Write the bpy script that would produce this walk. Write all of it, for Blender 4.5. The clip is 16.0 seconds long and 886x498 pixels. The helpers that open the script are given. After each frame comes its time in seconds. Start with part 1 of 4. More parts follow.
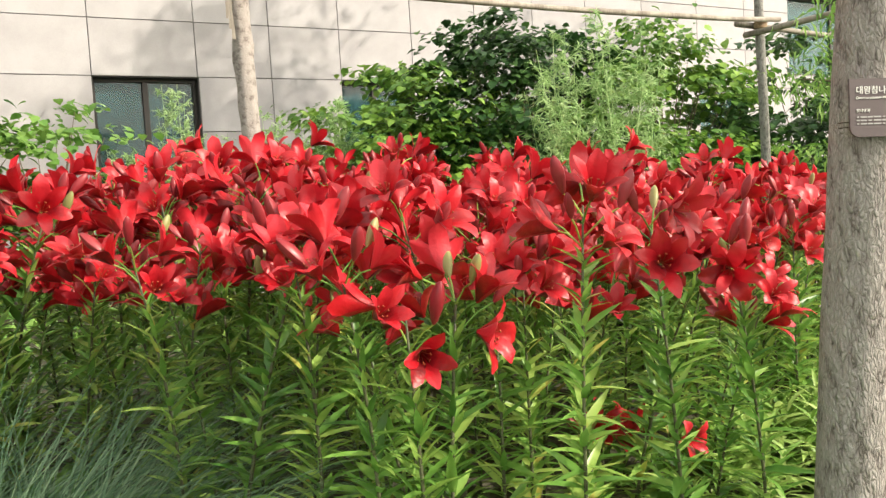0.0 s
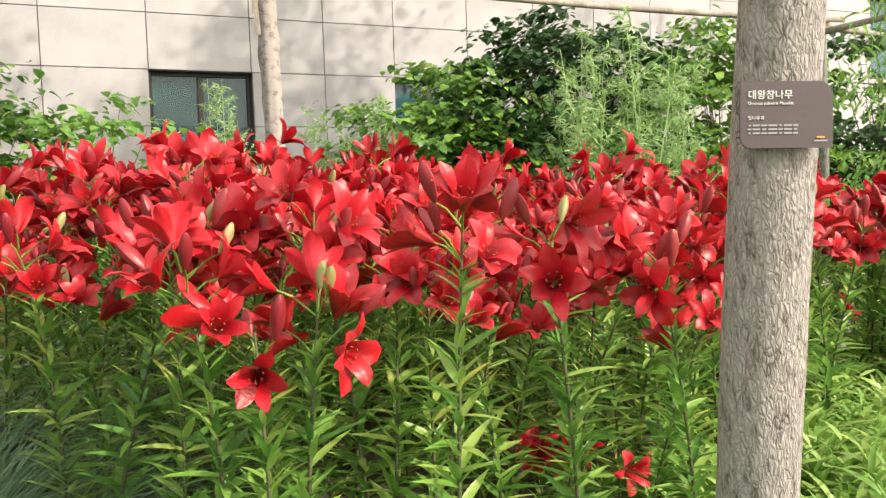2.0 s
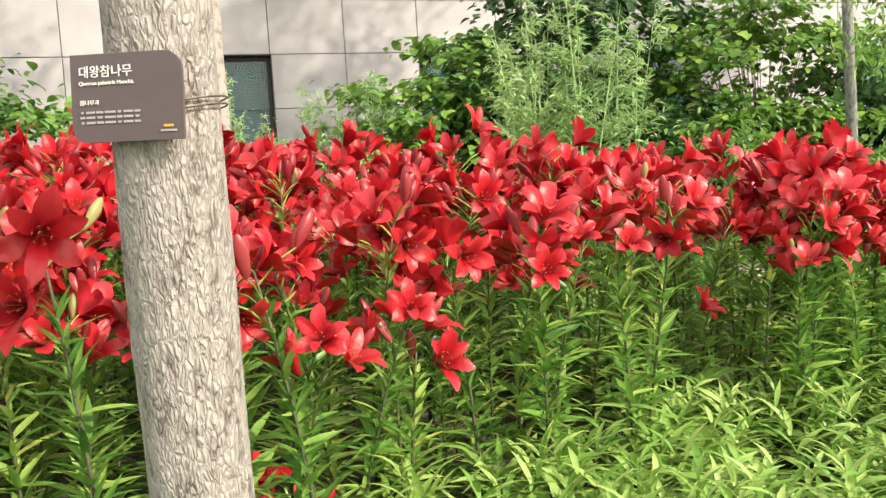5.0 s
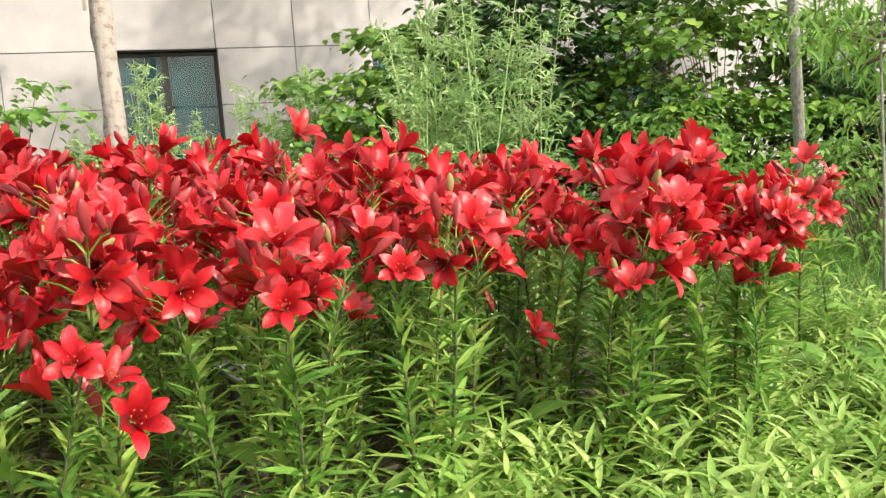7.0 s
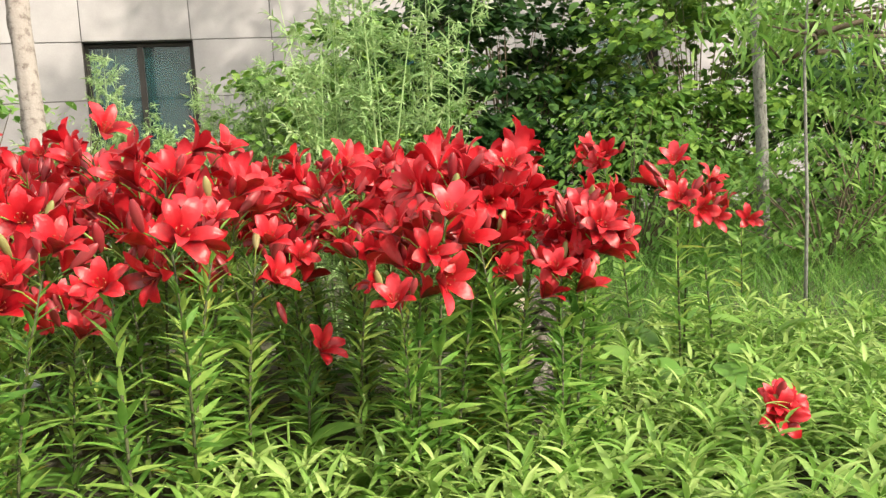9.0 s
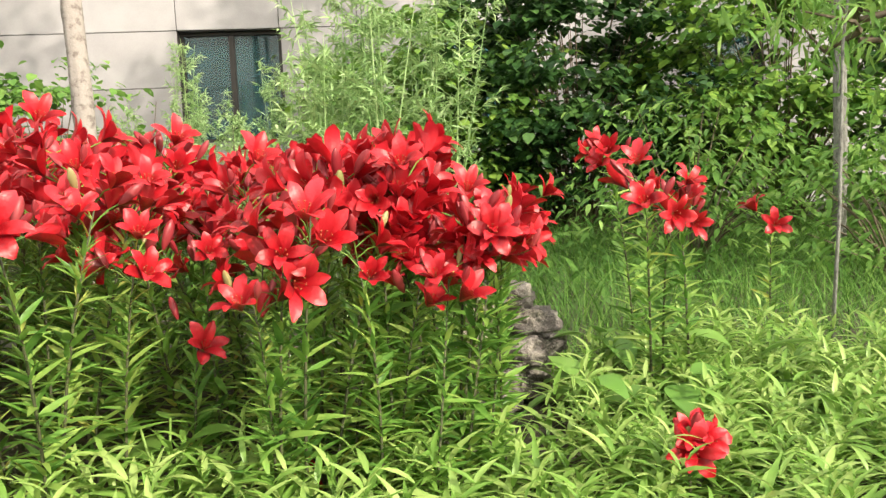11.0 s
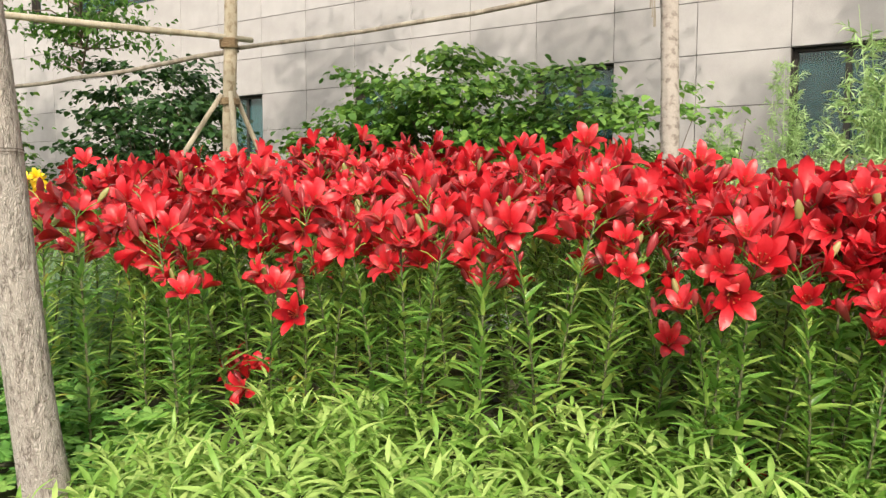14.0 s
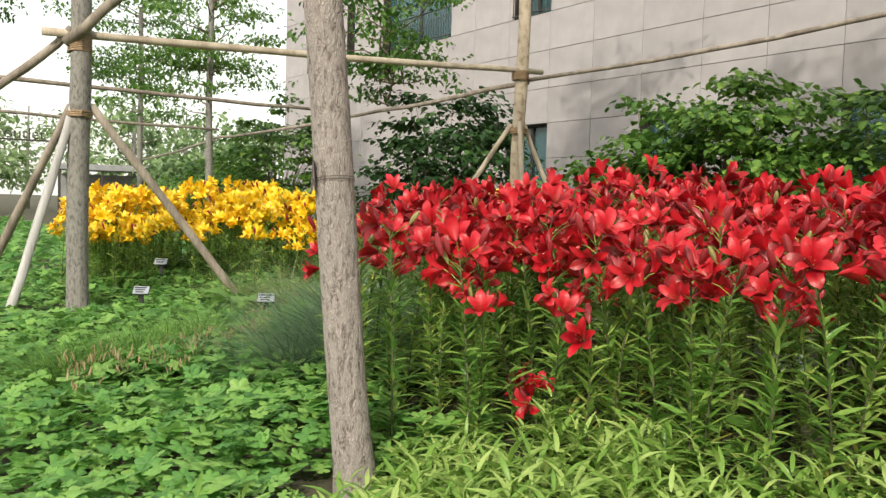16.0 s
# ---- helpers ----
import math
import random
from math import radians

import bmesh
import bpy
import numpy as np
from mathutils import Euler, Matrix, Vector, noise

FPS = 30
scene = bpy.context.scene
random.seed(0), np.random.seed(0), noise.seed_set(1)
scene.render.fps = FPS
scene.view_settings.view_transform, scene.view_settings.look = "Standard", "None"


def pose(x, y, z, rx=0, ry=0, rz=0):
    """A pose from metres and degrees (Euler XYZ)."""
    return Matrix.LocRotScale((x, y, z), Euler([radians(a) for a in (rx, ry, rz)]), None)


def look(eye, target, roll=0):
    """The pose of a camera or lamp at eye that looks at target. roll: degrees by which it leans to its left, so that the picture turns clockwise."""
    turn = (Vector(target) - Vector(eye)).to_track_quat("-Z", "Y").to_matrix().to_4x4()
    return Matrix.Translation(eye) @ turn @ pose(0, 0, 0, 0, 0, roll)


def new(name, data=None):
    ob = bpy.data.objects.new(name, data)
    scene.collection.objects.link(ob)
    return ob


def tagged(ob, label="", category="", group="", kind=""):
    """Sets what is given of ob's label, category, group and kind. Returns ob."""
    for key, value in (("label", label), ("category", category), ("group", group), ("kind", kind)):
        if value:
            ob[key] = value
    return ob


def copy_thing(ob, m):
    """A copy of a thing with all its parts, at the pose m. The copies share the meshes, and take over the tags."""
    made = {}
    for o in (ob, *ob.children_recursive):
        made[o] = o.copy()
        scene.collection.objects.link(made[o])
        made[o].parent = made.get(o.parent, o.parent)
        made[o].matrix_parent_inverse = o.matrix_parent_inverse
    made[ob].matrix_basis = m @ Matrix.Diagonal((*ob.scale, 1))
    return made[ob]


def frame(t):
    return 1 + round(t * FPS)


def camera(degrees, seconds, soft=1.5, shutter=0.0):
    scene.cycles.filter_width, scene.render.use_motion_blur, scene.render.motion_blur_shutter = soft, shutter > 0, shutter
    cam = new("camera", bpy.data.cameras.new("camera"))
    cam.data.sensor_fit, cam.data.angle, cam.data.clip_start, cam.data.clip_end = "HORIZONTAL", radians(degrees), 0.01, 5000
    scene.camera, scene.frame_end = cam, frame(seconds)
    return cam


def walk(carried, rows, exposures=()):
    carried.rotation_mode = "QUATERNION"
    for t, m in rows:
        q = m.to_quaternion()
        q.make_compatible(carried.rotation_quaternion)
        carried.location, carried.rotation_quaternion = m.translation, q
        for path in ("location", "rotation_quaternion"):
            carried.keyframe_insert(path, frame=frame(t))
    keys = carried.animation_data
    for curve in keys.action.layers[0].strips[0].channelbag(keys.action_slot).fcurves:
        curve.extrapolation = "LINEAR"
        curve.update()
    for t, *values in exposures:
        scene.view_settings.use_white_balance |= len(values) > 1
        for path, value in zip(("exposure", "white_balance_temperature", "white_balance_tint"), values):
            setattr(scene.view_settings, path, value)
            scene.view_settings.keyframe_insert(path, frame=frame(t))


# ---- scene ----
cam = camera(56.3, 16.0, soft=1.4)
PATH = [
    (0, (-1.758, -14.008, 1.304), (-0.782, -12.266, 1.184), -3.5),
    (0.5, (-1.677, -14.068, 1.295), (-0.709, -12.322, 1.179), -2.9),
    (1, (-1.566, -14.141, 1.294), (-0.681, -12.35, 1.182), -1.5),
    (1.5, (-1.422, -14.085, 1.297), (-0.571, -12.279, 1.186), -1.5),
    (2, (-1.228, -14.09, 1.302), (-0.416, -12.266, 1.187), -1.9),
    (2.5, (-0.999, -14.187, 1.298), (-0.296, -12.318, 1.183), -2.0),
    (3, (-0.793, -14.181, 1.278), (-0.122, -12.302, 1.151), -2.4),
    (3.5, (-0.589, -14.141, 1.301), (0.051, -12.251, 1.166), -2.7),
    (4, (-0.295, -14.18, 1.3), (0.297, -12.275, 1.162), -3.2),
    (4.2, (-0.194, -14.202, 1.297), (0.388, -12.294, 1.153), -3.1),
    (6.3, (0.735, -14.137, 1.309), (1.302, -12.227, 1.132), -3.9),
    (6.5, (0.821, -14.074, 1.318), (1.388, -12.164, 1.139), -3.6),
    (7, (1.03, -14.044, 1.329), (1.598, -12.135, 1.143), -4.1),
    (7.5, (1.306, -14.119, 1.323), (1.872, -12.21, 1.137), -4.2),
    (8, (1.55, -14.114, 1.305), (2.127, -12.208, 1.113), -4.4),
    (8.5, (1.75, -14.013, 1.309), (2.333, -12.111, 1.106), -4.2),
    (9, (1.941, -14.047, 1.309), (2.437, -12.12, 1.108), -3.7),
    (9.2, (2.03, -14.084, 1.307), (2.458, -12.141, 1.108), -3.5),
    (11.3, (2.844, -13.977, 1.294), (2.945, -11.992, 1.078), -2.7),
    (11.5, (2.875, -13.951, 1.296), (2.877, -11.963, 1.077), -3.0),
    (12, (2.959, -13.935, 1.294), (2.655, -11.972, 1.069), -2.4),
    (12.5, (3.121, -13.982, 1.293), (2.656, -12.05, 1.059), -0.9),
    (13, (3.189, -14.126, 1.298), (2.623, -12.221, 1.077), -0.3),
    (13.5, (3.28, -14.275, 1.317), (2.459, -12.462, 1.121), -0.0),
    (14, (3.402, -14.351, 1.327), (2.236, -12.734, 1.171), 0.2),
    (14.5, (3.47, -14.399, 1.328), (2.111, -12.937, 1.203), 0.5),
    (15, (3.484, -14.444, 1.336), (2.002, -13.105, 1.235), 0.9),
    (15.5, (3.466, -14.483, 1.335), (1.884, -13.264, 1.237), 1.4),
    (16, (3.452, -14.496, 1.334), (1.822, -13.341, 1.232), 1.7),
]
walk(cam, [(t, look(eye, target, roll)) for t, eye, target, roll in PATH],
     [(0.0, 0.9, 6900, 6), (4.0, 0.97, 6900, 6), (7.0, 0.98, 6900, 6), (9.0, 0.9, 6900, 6), (12.5, 1.0, 6950, 6), (13.5, 0.85, 6950, 6), (14.2, 0.57, 6900, 6), (15.0, 0.3, 6800, 7), (16.0, 0.22, 6800, 7)])

# ---- world, sun ----
SUN_FROM = Vector((0.62, -0.75, 0.66)).normalized()
world = bpy.data.worlds.new("sky")
scene.world = world
world.use_nodes = True
wn = world.node_tree
sky = wn.nodes.new("ShaderNodeTexSky")
sky.sky_type, sky.sun_disc = "NISHITA", False
sky.sun_elevation = math.asin(SUN_FROM.z)
sky.sun_rotation = math.atan2(SUN_FROM.x, SUN_FROM.y)
sky.dust_density, sky.air_density, sky.ozone_density = 4.0, 1.0, 0.6
haze = wn.nodes.new("ShaderNodeMix")
haze.data_type = "RGBA"
haze.inputs[0].default_value = 0.6
haze.inputs["B"].default_value = (10.5, 10.4, 9.9, 1)
wn.links.new(sky.outputs[0], haze.inputs["A"])
wn.links.new(haze.outputs["Result"], wn.nodes["Background"].inputs[0])
wn.nodes["Background"].inputs[1].default_value = 0.15
sun_data = bpy.data.lights.new("sun", "SUN")
sun_data.energy, sun_data.angle, sun_data.color = 3.1, radians(1.0), (1.0, 0.93, 0.82)
sun = new("sun", sun_data)
sun.matrix_world = look(SUN_FROM * 40, (0, 0, 0))


# ---- materials ----
def material(name):
    m = bpy.data.materials.new(name)
    m.use_nodes = True
    return m, m.node_tree.nodes, m.node_tree.links, m.node_tree.nodes["Principled BSDF"]


def ramp(nodes, stops):
    r = nodes.new("ShaderNodeValToRGB")
    e = r.color_ramp.elements
    while len(e) < len(stops):
        e.new(0.5)
    for el, (p, c) in zip(e, stops):
        el.position, el.color = p, (*c, 1)
    return r


def leafy(name, dark, mid, light, translucency=0.35, rough=0.5, scale=18.0, spec=0.4, dry=None):
    """Leaf or petal: three tones picked per piece and per place, let through by some light."""
    m, n, l, b = material(name)
    geo, info, tex = n.new("ShaderNodeNewGeometry"), n.new("ShaderNodeObjectInfo"), n.new("ShaderNodeTexNoise")
    coord = n.new("ShaderNodeTexCoord")
    tex.inputs["Scale"].default_value = scale
    tex.inputs["Detail"].default_value = 4
    l.new(coord.outputs["Object"], tex.inputs["Vector"])
    a1, a2, a3 = (n.new("ShaderNodeMath") for _ in range(3))
    a1.operation = a2.operation = "MULTIPLY_ADD"
    a3.operation = "MULTIPLY_ADD"
    l.new(geo.outputs["Random Per Island"], a1.inputs[0])
    a1.inputs[1].default_value, a1.inputs[2].default_value = 0.55, 0.0
    l.new(info.outputs["Random"], a2.inputs[0])
    a2.inputs[1].default_value = 0.2
    l.new(a1.outputs[0], a2.inputs[2])
    l.new(tex.outputs["Fac"], a3.inputs[0])
    a3.inputs[1].default_value = 0.45
    l.new(a2.outputs[0], a3.inputs[2])
    r = ramp(n, [(0.22, dark), (0.58, mid), (1.0, light)] if dry is None else [(0.22, dark), (0.56, mid), (0.86, light), (0.93, dry)])
    l.new(a3.outputs[0], r.inputs[0])
    l.new(r.outputs[0], b.inputs["Base Color"])
    b.inputs["Roughness"].default_value = rough
    b.inputs["Specular IOR Level"].default_value = spec
    tr, mix = n.new("ShaderNodeBsdfTranslucent"), n.new("ShaderNodeMixShader")
    l.new(r.outputs[0], tr.inputs[0])
    mix.inputs[0].default_value = translucency
    l.new(b.outputs[0], mix.inputs[1])
    l.new(tr.outputs[0], mix.inputs[2])
    l.new(mix.outputs[0], n["Material Output"].inputs[0])
    return m


def rough_stuff(name, stops, scale=8.0, rough=0.85, bump=0.3, stretch=(1, 1, 1), detail=8, distance=0.01, fine=0.0, metal=0.0):
    """Solid surface with noise at two scales and relief."""
    m, n, l, b = material(name)
    coord, mp = n.new("ShaderNodeTexCoord"), n.new("ShaderNodeMapping")
    mp.inputs["Scale"].default_value = stretch
    l.new(coord.outputs["Object"], mp.inputs[0])
    t1, t2, info = n.new("ShaderNodeTexNoise"), n.new("ShaderNodeTexNoise"), n.new("ShaderNodeObjectInfo")
    t1.inputs["Scale"].default_value, t1.inputs["Detail"].default_value = scale, detail
    t2.inputs["Scale"].default_value, t2.inputs["Detail"].default_value = scale * 9 + fine, 6
    for t in (t1, t2):
        l.new(mp.outputs[0], t.inputs["Vector"])
    add, add2 = n.new("ShaderNodeMath"), n.new("ShaderNodeMath")
    add.operation = add2.operation = "MULTIPLY_ADD"
    l.new(t2.outputs["Fac"], add.inputs[0])
    add.inputs[1].default_value = 0.5
    l.new(t1.outputs["Fac"], add.inputs[2])
    l.new(info.outputs["Random"], add2.inputs[0])
    add2.inputs[1].default_value = 0.12
    l.new(add.outputs[0], add2.inputs[2])
    r = ramp(n, stops)
    l.new(add2.outputs[0], r.inputs[0])
    l.new(r.outputs[0], b.inputs["Base Color"])
    b.inputs["Roughness"].default_value, b.inputs["Metallic"].default_value = rough, metal
    bp = n.new("ShaderNodeBump")
    bp.inputs["Strength"].default_value, bp.inputs["Distance"].default_value = bump, distance
    l.new(add.outputs[0], bp.inputs["Height"])
    l.new(bp.outputs[0], b.inputs["Normal"])
    return m


def plain(name, color, rough=0.5, metal=0.0):
    return rough_stuff(name, [(0.3, tuple(c * 0.88 for c in color)), (1.1, color)], 14, rough, 0.06, metal=metal)


def bark(name, stops, cells=120.0, tall=0.4, bump=0.9, net=0.55):
    """Bark: small ragged plates parted by cracks that run mostly upright, under broad pale and grey patches."""
    m, n, l, b = material(name)
    coord, mp = n.new("ShaderNodeTexCoord"), n.new("ShaderNodeMapping")
    mp.inputs["Scale"].default_value = (1, 1, tall)
    l.new(coord.outputs["Object"], mp.inputs[0])
    wob, mixv, v = n.new("ShaderNodeTexNoise"), n.new("ShaderNodeVectorMath"), n.new("ShaderNodeTexVoronoi")
    wob.inputs["Scale"].default_value, wob.inputs["Detail"].default_value = cells * 0.5, 5
    mixv.operation = "MULTIPLY_ADD"
    l.new(mp.outputs[0], wob.inputs["Vector"])
    l.new(wob.outputs["Color"], mixv.inputs[0])
    mixv.inputs[1].default_value = (2.6 / cells,) * 3
    l.new(mp.outputs[0], mixv.inputs[2])
    v.feature, v.inputs["Scale"].default_value = "DISTANCE_TO_EDGE", cells
    l.new(mixv.outputs[0], v.inputs["Vector"])
    edge, ridge, ridge_cut, flake, big = n.new("ShaderNodeMapRange"), n.new("ShaderNodeTexNoise"), n.new("ShaderNodeMapRange"), n.new("ShaderNodeTexNoise"), n.new("ShaderNodeTexNoise")
    edge.inputs["From Max"].default_value = 0.3
    l.new(v.outputs["Distance"], edge.inputs["Value"])
    for t, s, d, src in ((ridge, cells * 0.45, 6, mp), (flake, cells * 1.6, 8, mp), (big, 6, 4, coord)):
        t.inputs["Scale"].default_value, t.inputs["Detail"].default_value = s, d
        l.new(src.outputs["Object" if src == coord else 0], t.inputs["Vector"])
    ridge_cut.inputs["From Min"].default_value, ridge_cut.inputs["From Max"].default_value = 0.36, 0.54
    l.new(ridge.outputs["Fac"], ridge_cut.inputs["Value"])
    both, s1, s2, half = (n.new("ShaderNodeMath") for _ in range(4))
    both.operation = s1.operation = s2.operation = "MULTIPLY_ADD"
    l.new(edge.outputs[0], both.inputs[0])
    both.inputs[1].default_value = net
    l.new(ridge_cut.outputs[0], both.inputs[2])
    l.new(flake.outputs["Fac"], s1.inputs[0])
    s1.inputs[1].default_value = 0.9
    l.new(both.outputs[0], s1.inputs[2])
    l.new(big.outputs["Fac"], s2.inputs[0])
    s2.inputs[1].default_value = 0.5
    l.new(s1.outputs[0], s2.inputs[2])
    half.operation, half.inputs[1].default_value = "MULTIPLY", 0.31
    l.new(s2.outputs[0], half.inputs[0])
    r = ramp(n, stops)
    l.new(half.outputs[0], r.inputs[0])
    l.new(r.outputs[0], b.inputs["Base Color"])
    b.inputs["Roughness"].default_value = 0.9
    bp = n.new("ShaderNodeBump")
    bp.inputs["Strength"].default_value, bp.inputs["Distance"].default_value = bump, 0.005
    l.new(s1.outputs[0], bp.inputs["Height"])
    l.new(bp.outputs[0], b.inputs["Normal"])
    return m


def lily_petal(name, deep, red, pale):
    """Petal: deep at the throat, satin with fine lengthwise veins, paler towards the tip."""
    m = leafy(name, deep, red, pale, 0.22, 0.39, 30.0, 0.55)
    n, l = m.node_tree.nodes, m.node_tree.links
    coord, far, throat, add = n.new("ShaderNodeTexCoord"), n.new("ShaderNodeVectorMath"), n.new("ShaderNodeMapRange"), n.new("ShaderNodeMath")
    far.operation = "LENGTH"
    l.new(coord.outputs["Object"], far.inputs[0])
    throat.inputs["From Min"].default_value, throat.inputs["From Max"].default_value = 0.02, 0.12
    throat.inputs["To Min"].default_value, throat.inputs["To Max"].default_value = -0.12, 0.10
    l.new(far.outputs["Value"], throat.inputs["Value"])
    tone = n["Color Ramp"].inputs[0]
    source = tone.links[0].from_socket
    l.new(source, add.inputs[0])
    l.new(throat.outputs[0], add.inputs[1])
    l.new(add.outputs[0], tone)
    b = n["Principled BSDF"]
    b.inputs["Sheen Weight"].default_value, b.inputs["Sheen Roughness"].default_value = 0.1, 0.3
    b.inputs["Sheen Tint"].default_value = (1.0, 0.62, 0.66, 1)
    vein, bp = n.new("ShaderNodeTexNoise"), n.new("ShaderNodeBump")
    vein.inputs["Scale"].default_value, vein.inputs["Detail"].default_value = 110.0, 3
    l.new(coord.outputs["Object"], vein.inputs["Vector"])
    bp.inputs["Strength"].default_value, bp.inputs["Distance"].default_value = 0.35, 0.004
    l.new(vein.outputs["Fac"], bp.inputs["Height"])
    l.new(bp.outputs[0], b.inputs["Normal"])
    return m


M_PETAL = lily_petal("red_petal", (0.085, 0.001, 0.004), (0.45, 0.004, 0.012), (0.61, 0.026, 0.044))
M_YELLOW = lily_petal("yellow_petal", (0.77, 0.42, 0.01), (0.88, 0.58, 0.012), (0.92, 0.72, 0.06))
M_BUD = leafy("bud_skin", (0.13, 0.008, 0.014), (0.27, 0.02, 0.03), (0.46, 0.11, 0.115), 0.15, 0.36)
M_BUDG = leafy("green_bud_skin", (0.16, 0.18, 0.05), (0.28, 0.27, 0.10), (0.42, 0.27, 0.16), 0.15, 0.4)
M_STAMEN = plain("anther", (0.30, 0.06, 0.02))
M_LEAF = leafy("lily_leaf", (0.055, 0.15, 0.028), (0.165, 0.33, 0.062), (0.42, 0.55, 0.14), 0.4, 0.33, dry=(0.52, 0.46, 0.11))
M_STEM = rough_stuff("lily_stem", [(0.4, (0.03, 0.032, 0.018)), (1.0, (0.085, 0.09, 0.038))], 30, 0.6)
M_CARPET = leafy("aster_leaf", (0.085, 0.19, 0.03), (0.20, 0.355, 0.068), (0.43, 0.55, 0.18), 0.38, 0.38)
M_GERAN = leafy("lobed_leaf", (0.06, 0.19, 0.055), (0.15, 0.345, 0.075), (0.30, 0.50, 0.13), 0.38, 0.48)
M_FESCUE = leafy("blue_grass", (0.06, 0.125, 0.07), (0.15, 0.255, 0.15), (0.34, 0.45, 0.29), 0.42, 0.5)
M_GRASS = leafy("meadow_grass", (0.05, 0.145, 0.025), (0.12, 0.265, 0.048), (0.28, 0.44, 0.10), 0.34, 0.5)
M_PALEGRASS = leafy("pale_grass", (0.10, 0.16, 0.05), (0.23, 0.30, 0.11), (0.42, 0.44, 0.20), 0.4, 0.5)
M_SHRUB = leafy("shrub_leaf", (0.032, 0.095, 0.02), (0.11, 0.235, 0.045), (0.30, 0.46, 0.085), 0.38, 0.42)
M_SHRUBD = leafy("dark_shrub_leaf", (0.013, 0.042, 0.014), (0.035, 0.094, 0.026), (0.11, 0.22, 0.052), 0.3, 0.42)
M_MUGWORT = leafy("mugwort_leaf", (0.21, 0.35, 0.13), (0.37, 0.53, 0.23), (0.55, 0.67, 0.37), 0.42, 0.55)
M_OAK = leafy("oak_leaf", (0.03, 0.09, 0.02), (0.08, 0.19, 0.03), (0.18, 0.32, 0.06), 0.4, 0.45)
M_WILLOW = leafy("narrow_leaf", (0.08, 0.19, 0.036), (0.165, 0.33, 0.065), (0.33, 0.49, 0.13), 0.42, 0.45)
M_HOSTA = leafy("hosta_leaf", (0.06, 0.16, 0.03), (0.13, 0.27, 0.05), (0.26, 0.40, 0.09), 0.3, 0.4, 9)
# far leaves coloured paler, which puts the haze of distance into them
M_FARHAZE = leafy("far_foliage", (0.10, 0.18, 0.075), (0.20, 0.31, 0.13), (0.36, 0.46, 0.24), 0.35, 0.6)
M_DRY = leafy("dry_seed_head", (0.20, 0.13, 0.07), (0.34, 0.25, 0.14), (0.48, 0.38, 0.24), 0.3, 0.7)
M_BARK = bark("oak_bark", [(0.22, (0.11, 0.09, 0.082)), (0.42, (0.265, 0.23, 0.217)), (0.80, (0.40, 0.36, 0.342))], 105, 0.36, 0.9, 0.95)
M_BARK2 = bark("pale_bark", [(0.19, (0.15, 0.122, 0.112)), (0.44, (0.30, 0.262, 0.245)), (0.9, (0.41, 0.372, 0.352))], 34, 1.1, 0.5, 0.35)
M_BARK4 = bark("straw_bark", [(0.19, (0.24, 0.18, 0.12)), (0.44, (0.40, 0.335, 0.26)), (0.9, (0.52, 0.455, 0.375))], 30, 0.8, 0.4, 0.3)
M_BARK3 = bark("grey_bark", [(0.22, (0.10, 0.094, 0.088)), (0.49, (0.20, 0.193, 0.18)), (0.9, (0.32, 0.31, 0.29))], 100, 0.4, 0.6)
M_TWIG = rough_stuff("twig", [(0.4, (0.05, 0.035, 0.025)), (1.0, (0.16, 0.12, 0.08))], 20, 0.8)
M_POLE = rough_stuff("pole_wood", [(0.4, (0.22, 0.17, 0.125)), (0.75, (0.37, 0.31, 0.24)), (1.1, (0.50, 0.44, 0.36))], 6, 0.75, 0.4, (1, 1, 0.15))
M_POLEG = rough_stuff("grey_pole_wood", [(0.4, (0.10, 0.08, 0.066)), (0.75, (0.205, 0.172, 0.145)), (1.1, (0.34, 0.30, 0.255))], 6, 0.75, 0.4, (1, 1, 0.15))
M_STAKE = rough_stuff("bleached_stake_wood", [(0.4, (0.24, 0.235, 0.235)), (0.75, (0.34, 0.335, 0.335)), (1.1, (0.43, 0.425, 0.425))], 6, 0.75, 0.4, (1, 1, 0.15))
M_WRAP = rough_stuff("straw_wrap", [(0.4, (0.16, 0.10, 0.06)), (1.0, (0.36, 0.26, 0.165))], 30, 0.9, 0.6, (1, 1, 5))
M_SOIL = rough_stuff("soil", [(0.4, (0.018, 0.020, 0.010)), (0.75, (0.05, 0.045, 0.028)), (1.1, (0.09, 0.085, 0.05))], 5, 0.95, 0.8, distance=0.03)
M_STONE = rough_stuff("facade_stone", [(0.35, (0.278, 0.257, 0.268)), (0.7, (0.355, 0.331, 0.347)), (1.15, (0.42, 0.395, 0.413))], 1.6, 0.62, 0.12, fine=90, distance=0.003)
M_JOINT = plain("joint", (0.16, 0.15, 0.145), 0.9)
M_FRAME = plain("window_frame_metal", (0.035, 0.028, 0.026), 0.45)
M_ROCK = rough_stuff("rock", [(0.4, (0.035, 0.03, 0.028)), (0.75, (0.12, 0.105, 0.098)), (1.15, (0.36, 0.32, 0.28))], 13, 0.9, 1.0, distance=0.03)
M_ROCKL = rough_stuff("pale_rock", [(0.35, (0.12, 0.095, 0.07)), (0.7, (0.25, 0.21, 0.165)), (1.1, (0.42, 0.37, 0.30))], 9, 0.9, 0.9, distance=0.03)
M_PLATE = plain("brown_plate", (0.080, 0.057, 0.060), 0.5)
M_WHITE = plain("white_print", (0.78, 0.76, 0.74), 0.5)
M_GREYPRINT = plain("grey_print", (0.34, 0.32, 0.32), 0.5)
M_ORANGE = plain("orange_print", (0.65, 0.28, 0.06), 0.5)
M_BLACK = plain("black_plastic", (0.02, 0.02, 0.022), 0.4)
